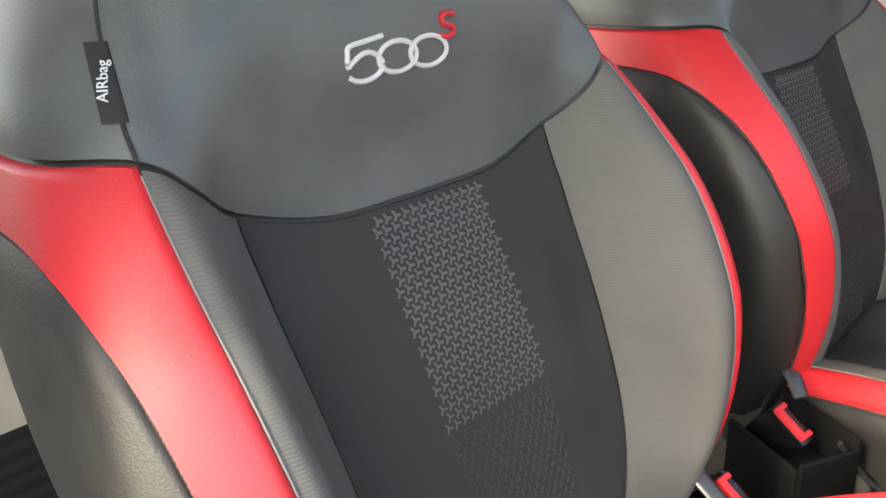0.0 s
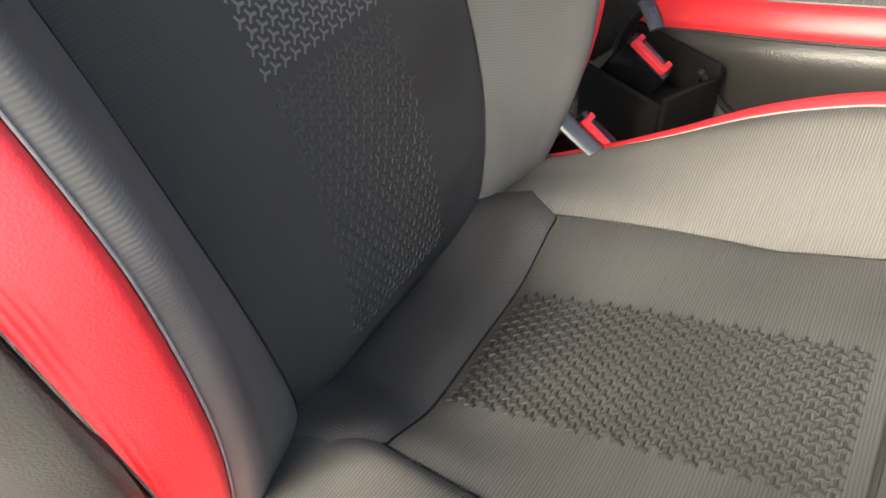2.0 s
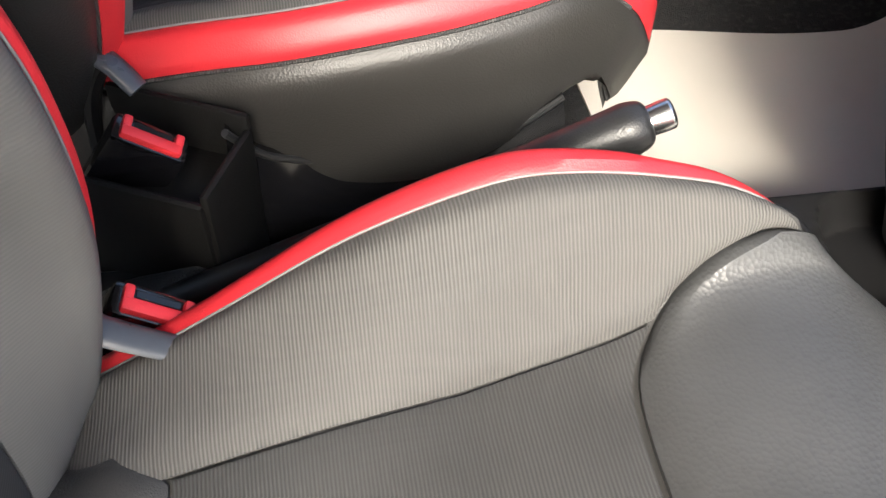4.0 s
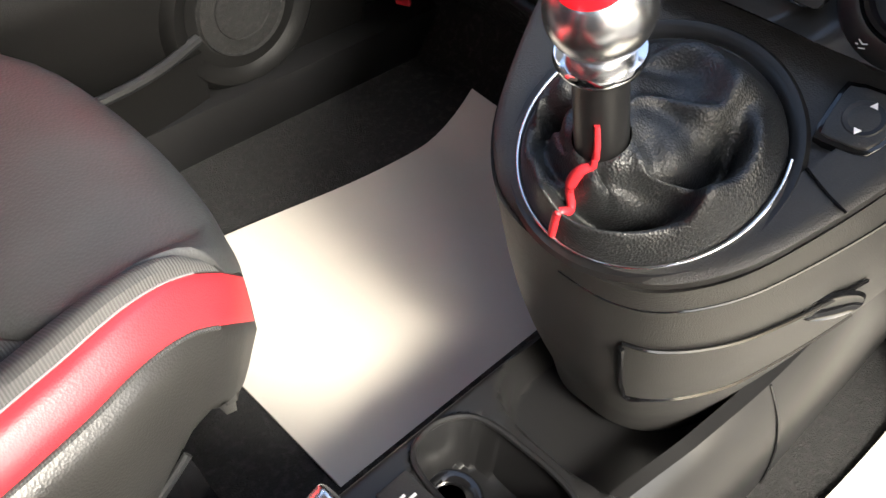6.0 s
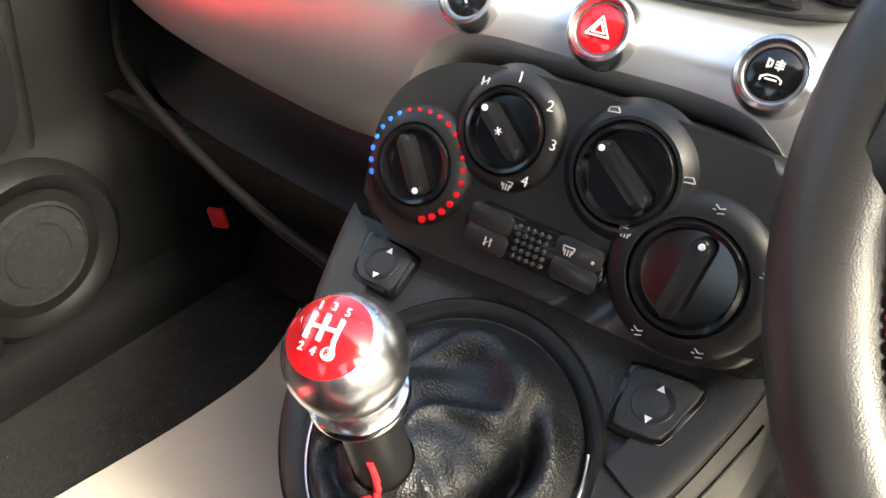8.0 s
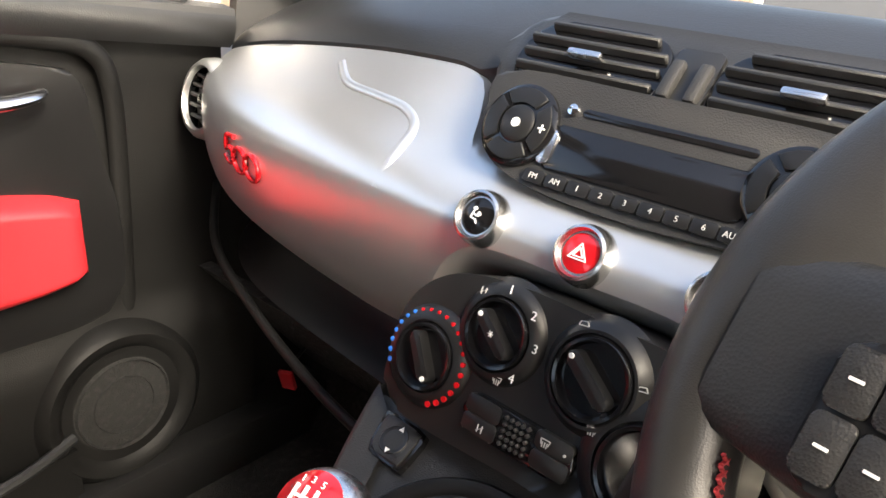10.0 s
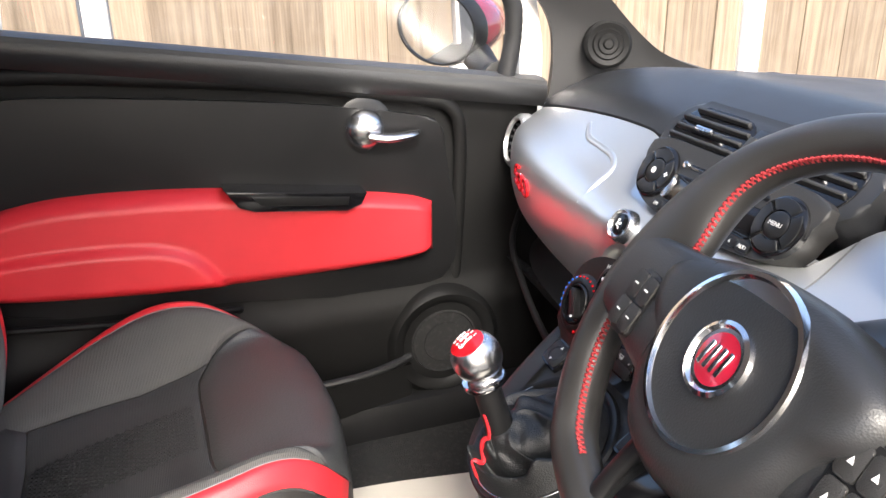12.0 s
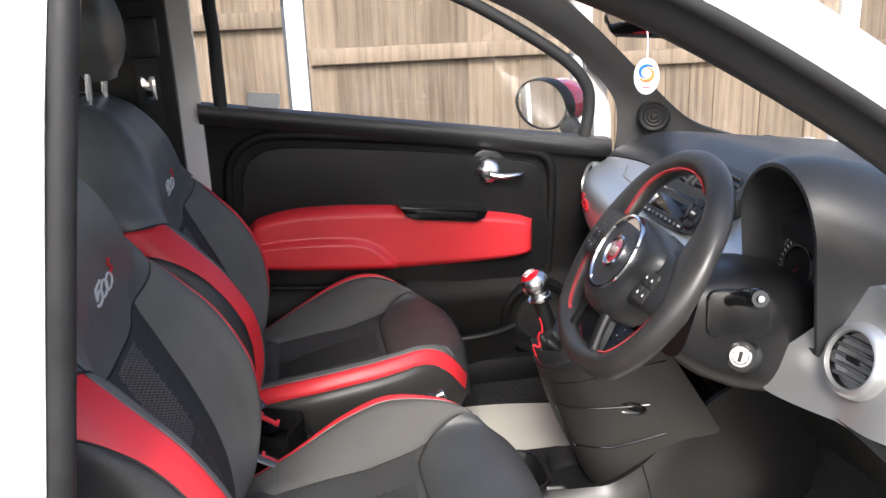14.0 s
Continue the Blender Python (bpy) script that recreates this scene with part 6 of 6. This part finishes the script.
    part("spoke_pocket", plate(softened(pocket, 0.2), m @ Matrix.Translation((0, 0, 0.0085)), 0.004, 0.0015), GLOSS, lower, "dark inset of the spoke")
    part("column_boss", lathe([(0.05, -0.09), (0.062, -0.03), (0.055, -0.02)], m, 32), DARK, s, "black boss behind the wheel")
    # column shroud
    c = empty("steering_column", "black steering column shroud with ignition lock", "steering column", at=(0, 0, 0))
    ax = Vector((0.93, 0.0, -0.26)).normalized()
    rg = []
    for f, w, h in ((0.0, 0.072, 0.070), (0.25, 0.088, 0.090), (0.55, 0.095, 0.100), (0.8, 0.09, 0.10), (1.0, 0.08, 0.09)):
        o = W + Vector((0.075, 0.012, -0.035)) + ax * 0.20 * f
        rg.append([o + Vector((0, 1, 0)) * w * math.copysign(abs(math.cos(q)) ** 0.6, math.cos(q)) + Vector((0.26, 0, 0.93)) * (h * math.copysign(abs(math.sin(q)) ** 0.6, math.sin(q)) - 0.048) for q in (2 * math.pi * j / 32 for j in range(32))])
    part("shroud", loft(rg), DARK, c, "black column shroud")
    ig = Vector((0.726, -0.408, 0.774))
    im = facing(ig, (-0.55, -0.80, 0.22))
    part("lock_boss", lathe([(0.0, -0.002), (0.022, -0.002), (0.026, -0.008), (0.034, -0.05)], im, 32), DARK, c, "black lock housing")
    lk = part("ignition_lock", lathe([(0.0, 0.004), (0.0105, 0.004), (0.0118, 0.0062), (0.0150, 0.0062), (0.0168, 0.002), (0.018, -0.006)], im, 36), SATIN, c, "round silver ignition lock")
    part("key_slot", moved(box(-0.0025, 0.0025, -0.008, 0.008, 0.0, 0.0048, 0.0005, 1), im @ pose(0, 0, 0, 0, 0, -10)), DARK, lk, "dark key slot")
    part("stalk", tube([(0.712, -0.385, 0.852), (0.706, -0.42, 0.869), (0.698, -0.466, 0.888), (0.692, -0.496, 0.898), (0.690, -0.506, 0.901)], [0.009, 0.010, 0.0135, 0.0145, 0.011], 18), GLOSS, c, "black control stalk")
    part("stalk_cap", lathe([(0, 0.002), (0.004, 0.002), (0.0055, 0.0), (0.0055, -0.004)], facing((0.6895, -0.508, 0.9015), (-0.1, -0.92, 0.3)), 20), SATIN, c, "silver stalk button")
    part("stalk_mouth", plate(rounded(0.09, 0.07, 0.015), facing((0.722, -0.404, 0.838), (-0.2, -0.97, 0.1)), 0.01, 0.003), DARK, c, "grey stalk surround")


# ---- rear-view mirror with its air freshener, belt parts ----
def small_things():
    r = empty("rear_view_mirror", "black rear-view mirror fixed to the windscreen", "mirror", at=(0.735, -0.02, 1.235))
    mm = facing((0, 0, 0), (-0.90, -0.30, -0.15))
    part("housing", plate(rounded(0.235, 0.062, 0.026), mm, 0.035, 0.008, 3), BLACK, r, "black mirror housing")
    part("glass", plate(rounded(0.222, 0.052, 0.022), mm @ Matrix.Translation((0, 0, 0.001)), 0.004, 0.001), MIRROR, r, "mirror glass")
    part("stem", tube([(0.03, 0, 0.01), (0.06, 0, 0.04), (0.07, 0, 0.09)], 0.011, 12), BLACK, r, "black stem")
    f = empty("air_freshener", "round white air freshener with a swirl, hanging", "air freshener", at=(0.725, -0.045, 1.142))
    fm = facing((0, 0, 0), (-0.45, -0.89, 0.05))
    part("card", plate([(0.0215 * math.cos(a), 0.031 * math.sin(a)) for a in (2 * math.pi * i / 40 for i in range(40))], fm, 0.002, 0.0005), LETTER, f, "white oval card")
    for k, mat in ((0, BLUEPRINT), (1, ORANGE)):
        pts = [fm @ Vector((0.0145 * (1 - 0.42 * t) * math.cos(radians(180 * k + 40 + 230 * t)), 0.006 + 0.0145 * (1 - 0.42 * t) * math.sin(radians(180 * k + 40 + 230 * t)), 0.0012)) for t in (i / 10 for i in range(11))]
        part("swirl", tube(pts, [0.0008, 0.003, 0.003, 0.002, 0.0008], 8, steps=3, flat=1.0), mat, f, "coloured swirl")
    part("printed_bar", plate(rounded(0.014, 0.0022, 0.0008), fm @ Matrix.Translation((0, -0.0185, 0.0006)), 0.001), REDGLOSS, f, "illegible red lettering bar")
    part("string", tube([(0, 0, 0.030), (0.002, 0.004, 0.058), (0.004, 0.012, 0.075)], 0.0012, 6), LETTER, f, "white string")
    # buckles beside the seats
    for at, yaw, lab in (((0.021, 0.056, 0.520), -5, "by the passenger seat"), ((0.028, -0.082, 0.512), -5, "by the driver seat")):
        b = empty("belt_buckle", "black seat belt buckle with red release button " + lab, "seat belt buckle", "belt buckles", at=at)
        m = pose(0, 0, 0, 8, 33, yaw) @ Matrix.Scale(0.78, 4)
        part("casing", moved(box(-0.034, 0.034, -0.016, 0.014, -0.11, 0.0, 0.006), m), GLOSS, b, "black buckle casing")
        part("release_button", moved(joined(box(-0.027, 0.027, -0.013, -0.001, -0.010, 0.006, 0.003), box(-0.027, -0.019, -0.004, 0.009, -0.010, 0.006, 0.002), box(0.019, 0.027, -0.004, 0.009, -0.010, 0.006, 0.002)), m), RED, b, "red U-shaped release button")
        part("slot", moved(box(-0.017, 0.017, 0.001, 0.007, -0.006, 0.0012, 0.0004, 1), m), GLOSS, b, "belt tongue slot")
        part("stalk", tube([m @ Vector((-0.01, 0, -0.10)), Vector((-0.03, 0.0, -0.13)), Vector((-0.05, 0.0, -0.15))], 0.014, 12), DARK, b, "dark buckle stalk")
    h = empty("buckle_housing", "black plastic housing round the buckle beside the seat", "seat trim", at=(0.018, 0.050, 0.0))
    m = pose(0, 0, 0, 0, 0, -26)
    part("wall", moved(box(-0.056, 0.050, -0.030, -0.022, 0.33, 0.500, 0.004), m), DOORSKIN, h, "black side trim")
    part("wall", moved(box(-0.060, 0.052, 0.044, 0.051, 0.33, 0.520, 0.004), m), DOORSKIN, h, "black side trim")
    part("wall", moved(box(0.047, 0.054, -0.026, 0.046, 0.33, 0.508, 0.003), m), DOORSKIN, h, "black end trim")
    rail = spline([(0.050, 0.012, 0.512), (0.075, 0.030, 0.470), (0.115, 0.045, 0.445), (0.165, 0.050, 0.432), (0.225, 0.052, 0.436), (0.275, 0.055, 0.452), (0.315, 0.060, 0.478)], 6)
    part("side_trim", sheet(lambda u, v: rail[min(int(round(u * (len(rail) - 1))), len(rail) - 1)].lerp(Vector((lerp(0.045, 0.34, u), 0.034, 0.29)), v) + Vector((0, -0.012 * math.sin(math.pi * v), 0)), len(rail) - 1, 8, (0, 0.010, 0)), GLOSS, h, "black curved seat trim")
    part("trim_edge", tube(rail[::3], 0.0032, 8, steps=3), SOFT, h, "rolled edge of the trim")
    part("floor_plate", moved(box(-0.055, 0.050, -0.026, 0.046, 0.33, 0.478, 0.003), m), DOORSKIN, h, "black inner floor")
    for at, lab, pts in (((0, 0, 0), "by the passenger seat", ((-0.070, 0.135, 0.540), (-0.040, 0.130, 0.548), (-0.010, 0.118, 0.540), (0.010, 0.104, 0.522))), ((0, 0, 0), "by the driver seat", ((-0.040, -0.072, 0.545), (-0.020, -0.095, 0.548), (0.000, -0.112, 0.540), (0.045, -0.118, 0.515)))):
        k = empty("belt_anchor_arm", "grey belt anchor arm " + lab, "belt arm", "belt arms", at=at)
        part("arm", tube(pts, [0.012, 0.013, 0.010, 0.009], 12, steps=6, flat=0.45), SOFTGREY, k, "smooth grey arm")
        x, y, z = pts[2]
        part("pin", tube([(x, y, z), (x - 0.02, y, z - 0.05), (x - 0.03, y, 0.33)], 0.007, 8), DARK, k)
    k = empty("seat_bracket", "bright steel bracket at the driver seat hinge", "seat bracket", at=(-0.052, -0.105, 0.478))
    part("plate", moved(box(-0.030, 0.030, -0.008, 0.008, -0.10, 0.006, 0.003), pose(0, 0, 0, 0, 0, -35)), SATIN, k, "bent steel plate")
    part("bolt", lathe([(0, 0.006), (0.006, 0.006), (0.008, 0.003), (0.009, 0)], Matrix.Translation((0.012, -0.004, 0.006)), 14), CHROME, k, "bolt head")
    # red pull tag in the passenger footwell, label on the window
    k = empty("red_pull_tag", "small red plastic tag on the footwell wall", "tag", at=(0.946, 0.575, 0.401))
    part("tag_plate", moved(box(-0.004, 0.004, -0.011, 0.011, -0.018, 0.018, 0.002), pose(0, 0, 0, 0, -20, 25)), RED, k, "red plastic tag")
    part("tag_stem", tube([(0.0, 0.0, 0.012), (0.03, 0.012, 0.022), (0.07, 0.03, 0.03)], 0.003, 8), DARK, k)
    k = empty("window_label", "pale paper label stuck inside the window", "label", at=(0.046, 0.660, 1.061))
    part("paper", moved(box(-0.0385, 0.0385, -0.0006, 0.0006, -0.018, 0.018, 0.0003, 1), pose(0, 0, 0, 10, 6, 0)), LETTER, k, "pale paper label")
    # belt tongue on the pillar behind the passenger seat
    t = empty("seat_belt", "black seat belt with a bright tongue on the pillar", "seat belt", at=(-0.20, 0.575, 1.12))
    part("webbing", sheet(lambda u, v: (-0.025 + 0.05 * u, 0.0 - 0.03 * max(0, v - 0.5), lerp(-0.62, 0.18, v)), 3, 12, (0, 0.002, 0)), RUBBER, t, "black belt webbing")
    part("anchor_cover", moved(box(-0.035, 0.035, -0.025, 0.0, 0.06, 0.15, 0.012), Matrix.Identity(4)), BLACK, t, "black belt guide")
    part("tongue", moved(box(-0.016, 0.016, -0.010, -0.004, -0.035, 0.02, 0.003), Matrix.Identity(4)), CHROME, t, "bright steel tongue")
    part("tongue_hole", moved(box(-0.008, 0.008, -0.0115, -0.0095, -0.026, -0.012, 0.0008, 1), Matrix.Identity(4)), GLOSS, t)


SOFTGREY = material("smooth_grey_plastic", (0.05, 0.055, 0.065), 0.3, spots=0.1, spot_scale=30)
ORANGE = material("orange_print", (0.8, 0.22, 0.05), 0.5)
console()
gear_lever()
hand_brake()
steering()
small_things()
